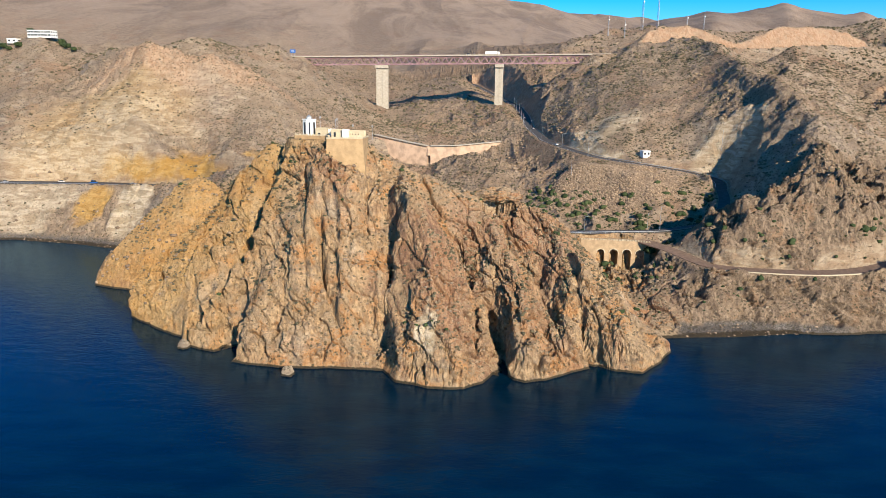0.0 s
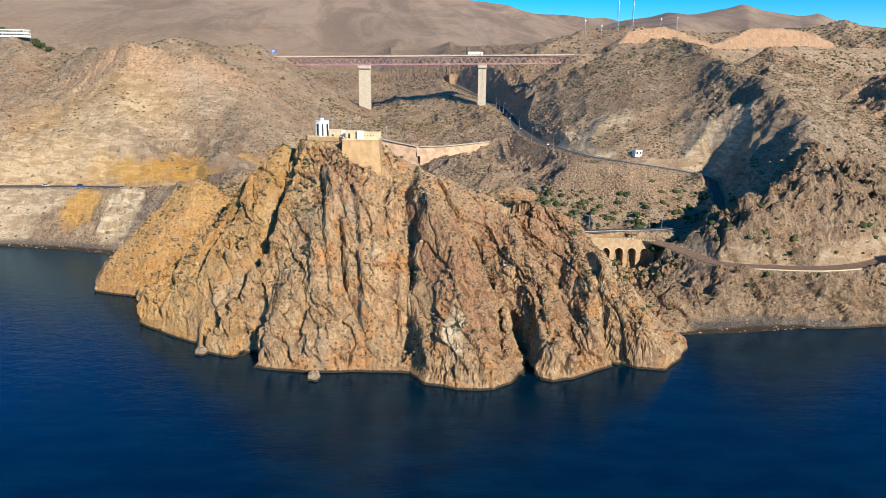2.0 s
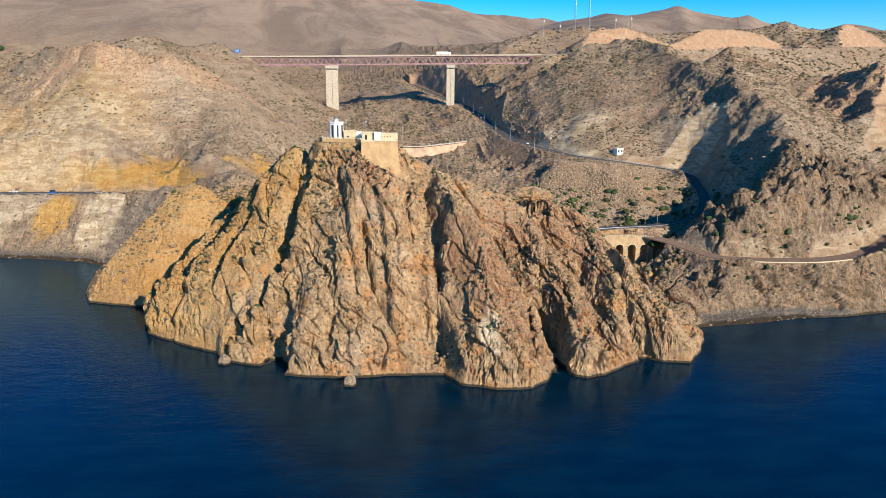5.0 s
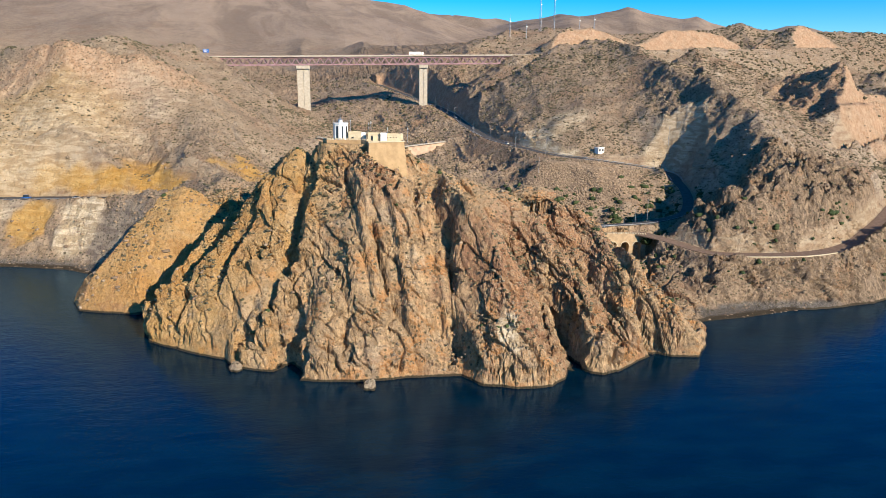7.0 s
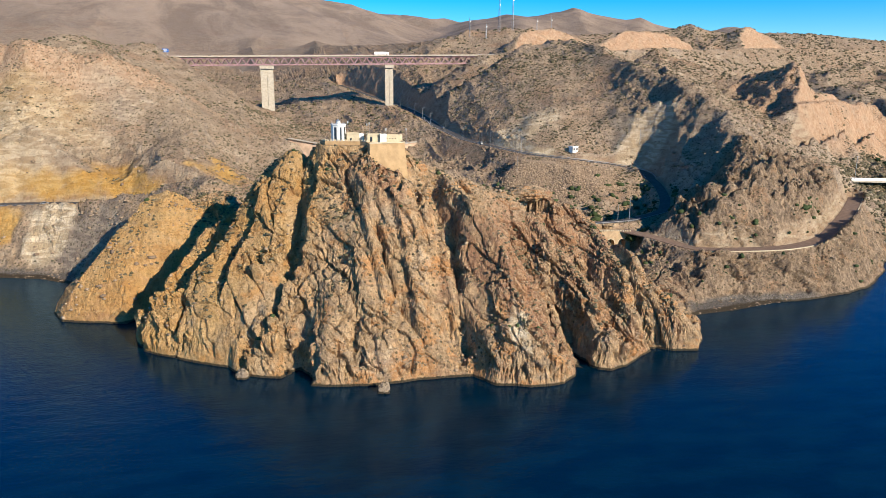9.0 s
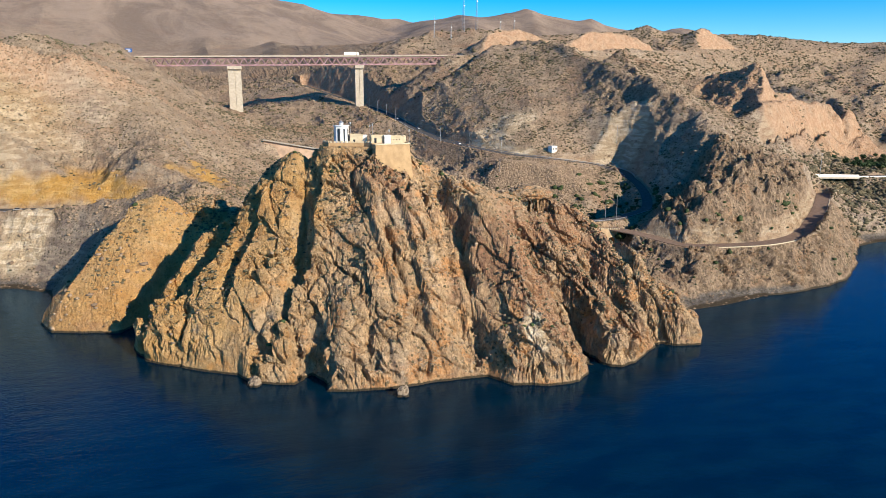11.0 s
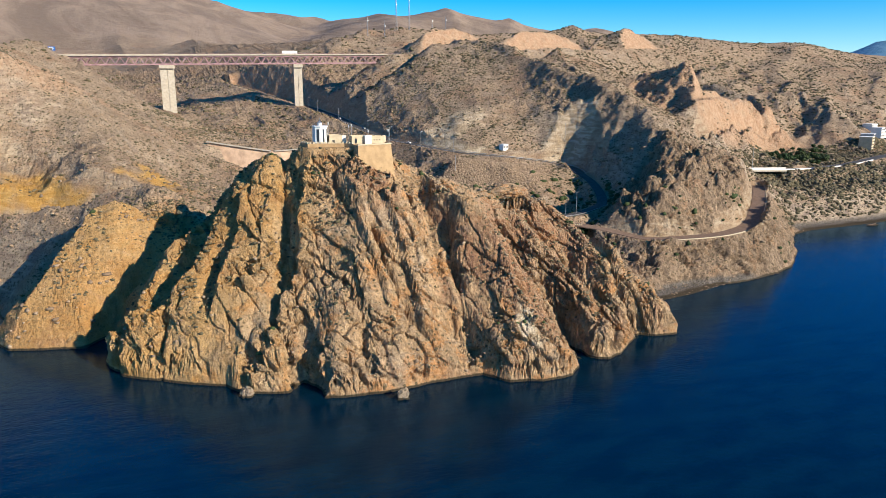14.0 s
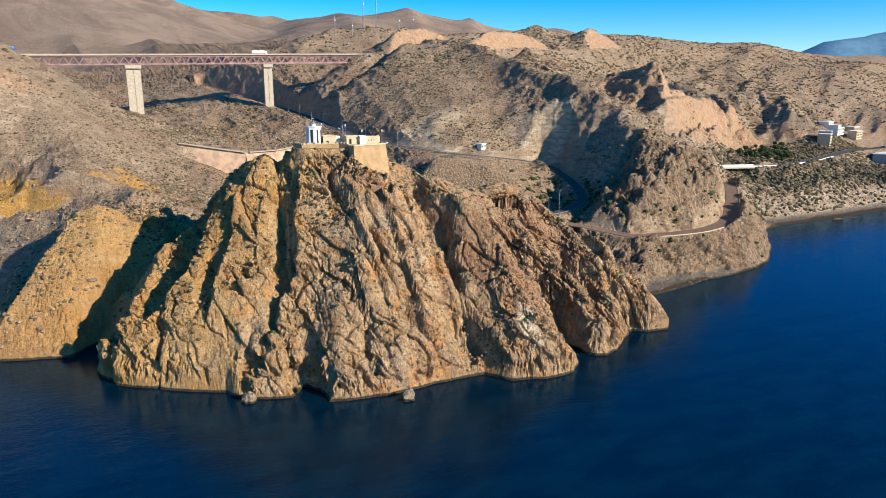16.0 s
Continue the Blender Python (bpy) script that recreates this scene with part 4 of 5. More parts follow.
# ---- viaduct ----
def build_viaduct():
    a, b = Vector((-161, 783.6, 131.4)), Vector((161, 752.4, 137.2))
    long = (b.xy - a.xy).length
    turn = math.degrees(math.atan2(b.y - a.y, b.x - a.x))
    bridge = thing("viaduct", a, "long steel truss road viaduct on tall concrete piers", "bridge", turn=turn)
    rise = b.z - a.z
    def up(s):
        return rise * s / long
    def bar(name, s0, s1, y, z, w, h, mat, label=""):
        bm = bmesh.new()
        beam(bm, (s0, y, z + up(s0)), (s1, y, z + up(s1)), h, w)
        return part(name, bm, mat, bridge, label)
    bar("deck", 0, long, 0, -.3, .5, 13.6, CONCRETE, "pale concrete road deck")
    bar("road_surface", 0, long, 0, .03, .08, 11.5, ASPHALT, "grey asphalt carriageway")
    for s in (-1, 1):
        bar("parapet", 0, long, s * 6.7, .35, .8, .35, CONCRETE, "pale concrete parapet")
        bar("handrail", 0, long, s * 6.7, 1.25, .14, .14, STEEL)
        bar("top_chord", 0, long, s * 4.6, -1.5, .9, .8, STEEL)
        bar("bottom_chord", 0, long, s * 4.6, -8.3, 1.2, .9, STEEL)
        n = 78
        for k in range(n):
            s0, s1 = long * k / n, long * (k + 1) / n
            z0, z1 = (-1.6, -8.0) if k % 2 else (-8.0, -1.6)
            bm = bmesh.new()
            beam(bm, (s0, s * 4.6, z0 + up(s0)), (s1, s * 4.6, z1 + up(s1)), .7, .75)
            part("truss_diagonal", bm, STEEL, bridge)
    for k in range(40):
        s0 = long * (k + .25) / 40
        bm = bmesh.new()
        beam(bm, (s0, -4.6, -8.1 + up(s0)), (s0, 4.6, -8.1 + up(s0)), .4, .4)
        part("cross_beam", bm, STEEL, bridge)
    for s0, wide, foot in ((94, 12.5, 66), (218.5, 8.4, 62)):
        base = foot - a.z
        bm = bmesh.new()
        top = -9.2 + up(s0)
        w = wide / 2
        # two shafts with a groove between them
        for sx in (-1, 1):
            m = Matrix.Translation((s0 + sx * w * .53, 0, (base + top - 3) / 2)) @ Matrix.Diagonal((w * .94, 5.2, top - 3 - base, 1))
            bmesh.ops.create_cube(bm, size=1.0, matrix=m)
        box(bm, (s0, 0, (base + top - 3) / 2), (wide * .6, 4.2, top - 3 - base))
        part("pier", bm, CONCRETE, bridge, "tall grooved concrete pier")
        bm = bmesh.new()
        box(bm, (s0, 0, top - 1.5), (wide * 1.12, 9.8, 3.4))
        part("pier_cap", bm, CONCRETE, bridge, bevel=.25)
        for s in (-1, 1):
            bm = bmesh.new()
            box(bm, (s0, s * 4.6, top + .35), (1.6, 1.2, .7))
            part("bearing", bm, STEEL, bridge)
    for s0, lean in ((-2, -1), (long + 4, 1)):
        bm = bmesh.new()
        box(bm, (s0, 0, -5.5 + up(s0)), (9, 14.5, 12.5))
        part("abutment", bm, CONCRETE, bridge, "pale concrete abutment", bevel=.2)


build_viaduct()


# ---- roads ----
def ribbon(name, line, half, lift, thick, material, label, category="road", kind="structure", side=0.0, parent=None):
    """A slab along a line of x, y, z, shifted sideways by side (+ left)."""
    pts = []
    line = [Vector(p) for p in line]
    for a, b in zip(line[:-1], line[1:]):
        n = max(1, int((b - a).length / 4))
        pts += [a.lerp(b, k / n) for k in range(n)]
    pts.append(line[-1])
    for _ in range(6):
        pts = [pts[0]] + [(pts[k - 1] + pts[k] * 2 + pts[k + 1]) / 4 for k in range(1, len(pts) - 1)] + [pts[-1]]
    bm = bmesh.new()
    rows = []
    for k, p in enumerate(pts):
        d = pts[min(k + 1, len(pts) - 1)] - pts[max(k - 1, 0)]
        nrm = Vector((-d.y, d.x, 0)).normalized()
        c = p + nrm * side
        rows.append([bm.verts.new(c + nrm * s * half + Vector((0, 0, lift + z))) for s, z in ((1, -thick), (1, 0), (-1, 0), (-1, -thick))])
    for a, b in zip(rows[:-1], rows[1:]):
        for i in range(4):
            bm.faces.new((a[i], a[(i + 1) % 4], b[(i + 1) % 4], b[i]))
    bm.faces.new(rows[0][::-1]), bm.faces.new(rows[-1])
    bmesh.ops.recalc_face_normals(bm, faces=bm.faces)
    ob = part(name, bm, material, parent)
    if parent is None:
        tagged(ob, label, category, kind=kind)
    return ob


ribbon("road", FLATS["motorway_west"][0], 5.8, .25, .6, ASPHALT, "grey asphalt motorway leading onto the viaduct")
ribbon("road", FLATS["motorway_east"][0], 5.8, .25, .6, ASPHALT, "grey asphalt motorway in a hillside cutting")
coast = ribbon("road", FLATS["coast_road"][0][:6], 5.4, .5, 1.0, ASPHALT, "grey asphalt coast road on a ledge above the shore")
valley = ribbon("road", FLATS["valley_road"][0], 3.6, .25, .6, ASPHALT, "grey asphalt valley road beside a rock cutting")
ribbon("road", FLATS["lower_road"][0], 3.2, .25, .6, ASPHALT, "narrow grey asphalt road above the stone arches")
ribbon("track", FLATS["track"][0], 4.4, .22, .5, TRACK, "bare brown dirt track round the hill foot", "track")
ribbon("kerb_wall", [(x, y, z) for x, y, z in FLATS["track"][0][3:]], .25, .45, 1.6, CREAM, "low white-painted wall along the dirt track", "wall", "structure", side=-4.7)
ribbon("verge_line", FLATS["coast_road"][0][:6], .12, .52, .05, WHITE, "white painted edge line", "marking", "structure", side=-3.5)
ribbon("verge_line", FLATS["valley_road"][0], .09, .27, .05, WHITE, "white painted edge line", "marking", "structure", side=-3.1)


def guard_rail(line, side, label):
    rail = thing("guard_rail", line[0], label, "guard rail")
    o = Vector(line[0])
    ribbon("rail", [tuple(Vector(p) - o) for p in line], .06, .95, .34, GALV, "", parent=rail, side=side)
    done = 0.0
    for a, b in zip(line[:-1], line[1:]):
        a, b = Vector(a), Vector(b)
        d = b - a
        nrm = Vector((-d.y, d.x, 0)).normalized() * side
        n = int(d.length / 8)
        for k in range(n):
            p = a.lerp(b, (k + .5) / n) + nrm - o
            bm = bmesh.new()
            box(bm, (p.x, p.y, p.z + .3), (.14, .14, 1.1))
            part("post", bm, GALV, rail)


guard_rail(FLATS["coast_road"][0][1:6], -5.8, "grey galvanised guard rail along the coast road")
guard_rail(FLATS["valley_road"][0][2:], 4.2, "grey galvanised guard rail along the valley road")
guard_rail(FLATS["lower_road"][0][1:6], -3.7, "grey galvanised guard rail above the arches")


# ---- lighthouse and battery on the headland's top ----
def wall_run(bm, line, z0, z1, thick):
    for a, b in zip(line[:-1], line[1:]):
        a, b = Vector(a), Vector(b)
        d = b - a
        box(bm, (*((a + b) / 2), (z0 + z1) / 2), (d.length + thick, thick, z1 - z0), math.degrees(math.atan2(d.y, d.x)))


def build_lighthouse():
    lt = thing("lighthouse", (-59.6, 313.4, 79.5), "white octagonal lighthouse tower with dark window bands", "lighthouse", turn=12)
    bm = bmesh.new()
    bmesh.ops.create_cone(bm, cap_ends=True, segments=8, radius1=3.15, radius2=3.0, depth=9.0, matrix=Matrix.Translation((0, 0, 4.5)) @ Matrix.Rotation(radians(22.5), 4, "Z"))
    part("tower", bm, WHITE, lt, "white rendered tower")
    for k in (5, 6, 7):
        ang = radians(k * 45)
        bm = bmesh.new()
        box(bm, (math.cos(ang) * 2.88, math.sin(ang) * 2.88, 5.4), (.12, 1.0 if k != 6 else .7, 5.2), math.degrees(ang))
        part("window_band", bm, GLASS_DARK, lt, "tall dark window")
    bm = bmesh.new()
    bmesh.ops.create_cone(bm, cap_ends=True, segments=8, radius1=3.35, radius2=3.35, depth=.35, matrix=Matrix.Translation((0, 0, 9.1)) @ Matrix.Rotation(radians(22.5), 4, "Z"))
    part("cornice", bm, WHITE, lt)
    bm = bmesh.new()
    rod(bm, (0, 0, 9.2), (0, 0, 10.4), .95, .9, 12)
    lan = part("lantern", bm, LAMP_GLASS, lt, "small glazed lantern")
    bm = bmesh.new()
    rod(bm, (0, 0, 10.4), (0, 0, 11.2), 1.1, .1, 12)
    part("lantern_roof", bm, GALV, lan)
    for k in range(8):
        ang = radians(k * 45 + 20)
        bm = bmesh.new()
        rod(bm, (math.cos(ang) * 2.9, math.sin(ang) * 2.9, 9.25), (math.cos(ang) * 2.9, math.sin(ang) * 2.9, 10.2), .05, n=6)
        part("rail_post", bm, GALV, lt)
    bm = bmesh.new()
    rod(bm, (0, 0, 11.1), (0, 0, 12.6), .05, n=6)
    part("lightning_rod", bm, GALV, lt)

    # walls of the battery
    bat = thing("battery", (0, 0, 0), "tan stone coastal battery wall with battlements", "fort")
    front = [(-66.5, 316.5), (-65.2, 311), (-58, 309.2), (-51.5, 306.8), (-49.2, 303)]
    bm = bmesh.new()
    wall_run(bm, front, 76.5, 81.9, .8)
    part("curtain_wall", bm, TAN_WALL, bat)
    for a, b in zip(front[:-1], front[1:]):
        a, b = Vector(a), Vector(b)
        d = b - a
        n = max(1, int(d.length / 1.35))
        for k in range(n):
            p = a.lerp(b, (k + .5) / n)
            bm = bmesh.new()
            box(bm, (p.x, p.y, 82.2), (.8, .7, .7), math.degrees(math.atan2(d.y, d.x)))
            part("merlon", bm, CREAM, bat)
    # bastion: battered walls round a level platform
    top = [(-49.4, 297), (-34.6, 299.2), (-33.6, 311.5), (-49.6, 311.5)]
    foot = [(-50.2, 295.2), (-33.0, 297.4), (-32.4, 312), (-50.2, 312)]
    bm = bmesh.new()
    t_ = [bm.verts.new((*p, 81.6)) for p in top]
    f_ = [bm.verts.new((*p, 62.0)) for p in foot]
    bm.faces.new(t_), bm.faces.new(f_[::-1])
    for k in range(4):
        bm.faces.new((f_[k], f_[(k + 1) % 4], t_[(k + 1) % 4], t_[k]))
    bmesh.ops.recalc_face_normals(bm, faces=bm.faces)
    part("bastion", bm, TAN_WALL, bat, "tall battered tan-rendered bastion wall")
    bm = bmesh.new()
    wall_run(bm, top[:3], 81.6, 82.1, .5)
    part("coping", bm, CREAM, bat)

    def hut(name, at, size, turn, mat, label, openings):
        h = thing(name, at, label, "building", turn=turn)
        bm = bmesh.new()
        box(bm, (0, 0, size[2] / 2), size)
        part("wall", bm, mat, h)
        bm = bmesh.new()
        for x, y, sx, sy in ((0, size[1] / 2, size[0], .25), (0, -size[1] / 2, size[0], .25), (size[0] / 2, 0, .25, size[1] + .25), (-size[0] / 2, 0, .25, size[1] + .25)):
            box(bm, (x, y, size[2] + .22), (sx, sy, .5))
        part("roof_parapet", bm, mat, h)
        for x, z, w, hh in openings:
            bm = bmesh.new()
            box(bm, (x, -size[1] / 2 - .01, z), (w, .14, hh))
            part("opening", bm, GLASS_DARK, h, "dark doorway or window")
        return h

    hut("keeper_house", (-53.6, 313, 80.2), (5.2, 4.6, 4.4), -8, CREAM, "flat-roofed cream keeper's house beside the tower", [(-.9, 2.3, .9, 1.0)])
    hut("store_hut", (-50.0, 313.6, 80.2), (2.2, 3.0, 4.0), -8, WHITE, "small white block hut beside the tower", [])
    hut("battery_building", (-45.5, 307.4, 81.5), (6.4, 4.2, 2.9), -4, CREAM, "low flat-roofed cream building on the bastion", [(-1.6, 1.3, .9, 2.0)])
    hut("white_block", (-42.4, 305.0, 81.5), (2.6, 2.6, 3.0), -4, WHITE, "small white flat-roofed block on the bastion", [])
    hut("gun_shed", (-38.3, 307.2, 81.5), (6.6, 4.0, 2.5), -4, CREAM, "low cream gun shed with small loopholes", [(-2.2, 1.5, .35, .5), (-1.0, 1.5, .35, .5), (.2, 1.5, .35, .5), (1.4, 1.5, .35, .5)])
    tur = thing("round_turret", (-34.8, 306.6, 81.5), "small round cream turret at the bastion's end", "turret")
    bm = bmesh.new()
    rod(bm, (0, 0, 0), (0, 0, 2.9), 1.0, .95, 14)
    part("drum", bm, CREAM, tur)
    bm = bmesh.new()
    rod(bm, (0, 0, 2.85), (0, 0, 3.2), 1.0, .5, 14)
    part("cap", bm, CREAM, tur)
    for x, y, hh in ((-55.2, 316, 9.5), (-47.8, 312, 8.5), (-47.0, 311, 9.0), (-40.0, 310.4, 6.5), (-31.5, 309.5, 6.5)):
        an = thing("antenna", (x, y, 80.4), "thin grey steel aerial mast on the battery", "antenna", "aerials on the battery")
        bm = bmesh.new()
        rod(bm, (0, 0, 0), (0, 0, hh), .11, .06, 6)
        part("mast", bm, GALV, an)
        bm = bmesh.new()
        box(bm, (0, 0, hh - .5), (.5, .3, .9))
        part("aerial", bm, GREY_PAINT, an)


build_lighthouse()


# ---- arches under the lower road ----
def build_arches():
    at, to = Vector((71.5, 357.5)), Vector((107, 354.2))
    turn = math.degrees(math.atan2(to.y - at.y, to.x - at.x))
    vi = thing("arch_viaduct", (at.x, at.y, 0), "tan masonry road viaduct with four dark round arches", "viaduct", turn=turn)
    long, top, low, deep = (to - at).length, 27.4, 8.0, 4.5
    arches = [(10.5, 4.0), (17.2, 4.4), (23.9, 4.4), (30.6, 4.4)]
    # outline with the arches cut out of it, pushed back into a solid
    n = 12
    x_prev = 0.0
    def solid(name, poly, mat):
        bm = bmesh.new()
        f = [bm.verts.new((x, 0, z)) for x, z in poly]
        b = [bm.verts.new((x, deep, z)) for x, z in poly]
        bm.faces.new(f), bm.faces.new(b[::-1])
        for k in range(len(poly)):
            bm.faces.new((f[k], b[k], b[(k + 1) % len(poly)], f[(k + 1) % len(poly)]))
        bmesh.ops.recalc_face_normals(bm, faces=bm.faces)
        return part(name, bm, mat, vi)
    springs = 20.2
    for c, w in arches:
        solid("pillar", [(x_prev, low), (c - w / 2, low), (c - w / 2, springs), (x_prev, springs)], ARCH_STONE)
        arc = [(c - w / 2 * math.cos(math.pi * k / n), springs + w / 2 * math.sin(math.pi * k / n)) for k in range(n + 1)]
        solid("arch", [(c - w / 2 - .001, 23.6), *arc, (c + w / 2 + .001, 23.6)], ARCH_STONE)
        bm = bmesh.new()
        ring = [(c - (w / 2 + .45) * math.cos(math.pi * k / n), springs + (w / 2 + .45) * math.sin(math.pi * k / n)) for k in range(n + 1)]
        vs = [[bm.verts.new((x, y, z)) for y in (-.14, .1)] for x, z in arc]
        ws = [[bm.verts.new((x, y, z)) for y in (-.14, .1)] for x, z in ring]
        for k in range(n):
            bm.faces.new((vs[k][0], vs[k + 1][0], ws[k + 1][0], ws[k][0]))
            bm.faces.new((ws[k][0], ws[k + 1][0], ws[k + 1][1], ws[k][1]))
            bm.faces.new((vs[k][1], vs[k + 1][1], vs[k + 1][0], vs[k][0]))
        bmesh.ops.recalc_face_normals(bm, faces=bm.faces)
        part("arch_ring", bm, CREAM, vi)
        x_prev = c + w / 2
    solid("pillar", [(x_prev, low), (long, low), (long, springs), (x_prev, springs)], ARCH_STONE)
    x_prev = 0.0
    for c, w in arches + [(long + 3, 6)]:
        solid("spandrel", [(x_prev, springs), (min(c - w / 2, long), springs), (min(c - w / 2, long), 23.6), (x_prev, 23.6)], ARCH_STONE)
        x_prev = c + w / 2
    solid("upper_wall", [(0, 23.6), (long, 23.6), (long, top - .9), (long * .6, top - .2), (0, top)], ARCH_STONE)
    for k in range(26):
        bm = bmesh.new()
        s = (k + .5) / 26 * long
        box(bm, (s, random.uniform(-.1, .4), top - .15 - .7 * max(0, s / long - .6) * 2 + random.uniform(-.1, .2)), (random.uniform(.5, 1.1), .7, random.uniform(.4, .8)), random.uniform(-12, 12))
        part("coping_stone", bm, CREAM, vi)


build_arches()


# ---- old dam wall in the ravine ----
def build_dam():
    dam = thing("dam_wall", (0, 0, 0), "old reddish masonry dam wall with a pale band and dark slot", "dam")
    def leaf(name, a, b, za, zb, low, mat, thick=3.0, out=0.0):
        a, b = Vector(a), Vector(b)
        d = (b - a).normalized()
        nrm = Vector((d.y, -d.x))
        bm = bmesh.new()
        vs = []
        for p, z in ((a, za), (b, zb)):
            q, r = p + nrm * (out + 2.2), p + nrm * out
            vs.append([bm.verts.new((*q, low)), bm.verts.new((*r, z)), bm.verts.new((*(p - nrm * thick), z)), bm.verts.new((*(p - nrm * thick), low))])
        for k in range(4):
            bm.faces.new((vs[0][k], vs[0][(k + 1) % 4], vs[1][(k + 1) % 4], vs[1][k]))
        bm.faces.new(vs[0][::-1]), bm.faces.new(vs[1])
        bmesh.ops.recalc_face_normals(bm, faces=bm.faces)
        return part(name, bm, mat, dam)
    leaf("west_leaf", (-60, 610), (-34, 600), 62, 57.5, 24, DAM_STONE)
    leaf("middle_leaf", (-34, 600), (-14.2, 594), 57.5, 54.2, 20, DAM_STONE)
    leaf("slot_lintel", (-14.2, 594), (-11.8, 594), 54.2, 54.2, 46.5, DAM_STONE)
    leaf("middle_leaf", (-11.8, 594), (10, 596), 54.2, 54.6, 20, DAM_STONE)
    leaf("east_leaf", (10, 596), (48, 610), 54.6, 57.5, 24, DAM_STONE)
    for a, b, za, zb in (((-60, 610), (-34, 600), 62, 57.5), ((-34, 600), (-14.2, 594), 57.5, 54.2), ((-11.8, 594), (10, 596), 54.2, 54.6), ((10, 596), (48, 610), 54.6, 57.5)):
        bm = bmesh.new()
        beam(bm, (*a, za + .3), (*b, zb + .3), 3.6, .7)
        part("coping", bm, CONCRETE, dam, "pale concrete coping")


build_dam()


# ---- street lamps, poles, masts ----
def build_lamp():
    lp = thing("street_lamp", (0, 0, 0), "tall grey steel street lamp beside the road", "street lamp", "lamps along the valley road")
    bm = bmesh.new()
    rod(bm, (0, 0, 0), (0, 0, 11.5), .16, .09, 8)
    part("pole", bm, GALV, lp)
    bm = bmesh.new()
    beam(bm, (0, 0, 11.4), (1.9, 0, 11.8), .09, .09)
    part("arm", bm, GALV, lp)
    bm = bmesh.new()
    box(bm, (2.2, 0, 11.8), (.95, .32, .16))
    part("lamp_head", bm, GREY_PAINT, lp, bevel=.04)
    bm = bmesh.new()
    rod(bm, (0, 0, 0), (0, 0, .6), .26, .2, 8)
    part("base", bm, CONCRETE, lp)
    return lp


def on_road(line, side, stations):
    """Places beside a road line at distances along it."""
    out, run = [], 0.0
    line = [Vector(p) for p in line]
    for a, b in zip(line[:-1], line[1:]):
        d = (b - a).xy.length
        for s in stations:
            if run <= s < run + d:
                p = a.lerp(b, (s - run) / d)
                w = (b - a).xy.normalized()
                out.append((Vector((p.x - w.y * side, p.y + w.x * side, p.z)), math.degrees(math.atan2(w.y, w.x))))
        run += d
    return out


lamp = build_lamp()
spots = on_road(FLATS["valley_road"][0], -5.2, [225, 262, 300, 338, 376, 414, 450, 488, 520])
for k, (p, a) in enumerate(spots):
    m = pose(p.x, p.y, height(p.x, p.y) - .1, 0, 0, a + 90)
    if k == 0:
        lamp.matrix_basis = m
    else:
        copy_thing(lamp, m)


def build_pole(at, tall, label, arm=True):
    po = thing("utility_pole", (at[0], at[1], height(*at) - .2), label, "pole", "poles along the lower road")
    bm = bmesh.new()
    rod(bm, (0, 0, 0), (0, 0, tall), .17, .11, 8)
    part("pole", bm, GALV if tall > 9 else TIMBER, po)
    if arm:
        bm = bmesh.new()
        beam(bm, (-.1, 0, tall - .3), (1.3, 0, tall), .08, .08)
        part("arm", bm, GALV, po)
        bm = bmesh.new()
        box(bm, (1.5, 0, tall), (.7, .26, .14))
        part("lamp_head", bm, GREY_PAINT, po)


build_pole((117, 373.5), 13.5, "tall grey steel lamp pole beside the lower road")
build_pole((111, 376), 10, "grey steel lamp pole beside the lower road")
build_pole((75, 367), 10.5, "slim grey steel pole beside the lower road")
build_pole((66, 372), 7, "short brown timber pole beside the lower road", False)
build_pole((104, 352.5), 6, "short brown timber pole beside the arches", False)
build_pole((190, 486), 14, "tall grey pole in front of the pale rock cut", False)
build_pole((85, 470), 12, "slim grey pole below the stone embankment", False)


def lattice_mast(at, tall, wide, label):
    z = height(*at) - .5
    ms = thing("radio_mast", (at[0], at[1], z), label, "radio mast", "masts on the hill top")
    n = max(4, int(tall / 4))
    legs = [(math.cos(a) * wide, math.sin(a) * wide) for a in (0.5, 2.6, 4.7)]
    for x, y in legs:
        bm = bmesh.new()
        rod(bm, (x, y, 0), (x * .35, y * .35, tall), .14, .10, 5)
        part("leg", bm, GALV, ms)
    bm = bmesh.new()
    for k in range(n):
        f0, f1 = 1 - .65 * k / n, 1 - .65 * (k + 1) / n
        for i in range(3):
            (x0, y0), (x1, y1) = legs[i], legs[(i + 1) % 3]
            rod(bm, (x0 * f0, y0 * f0, tall * k / n), (x1 * f1, y1 * f1, tall * (k + 1) / n), .09, n=4)
            rod(bm, (x0 * f0, y0 * f0, tall * k / n), (x1 * f0, y1 * f0, tall * k / n), .09, n=4)
    part("lattice", bm, GALV, ms, "crossed steel bracing")
    bm = bmesh.new()
    rod(bm, (.5, -.4, tall * .82), (.5, -1.0, tall * .82), 1.0, .9, 12)
    part("dish", bm, WHITE, ms, "white microwave dish")
    bm = bmesh.new()
    rod(bm, (0, 0, tall), (0, 0, tall + 4), .09, n=5)
    part("whip", bm, GALV, ms)


for x, y, tall, w in ((262, 985, 44, 2.2), (284, 990, 50, 1.6), (215, 975, 26, 1.0), (232, 955, 20, .9), (330, 1010, 18, .8), (355, 1015, 22, .9)):
    lattice_mast((x, y), tall, w, "slender grey steel lattice radio mast on the hill" if tall < 40 else "tall grey steel lattice radio mast on the hill")


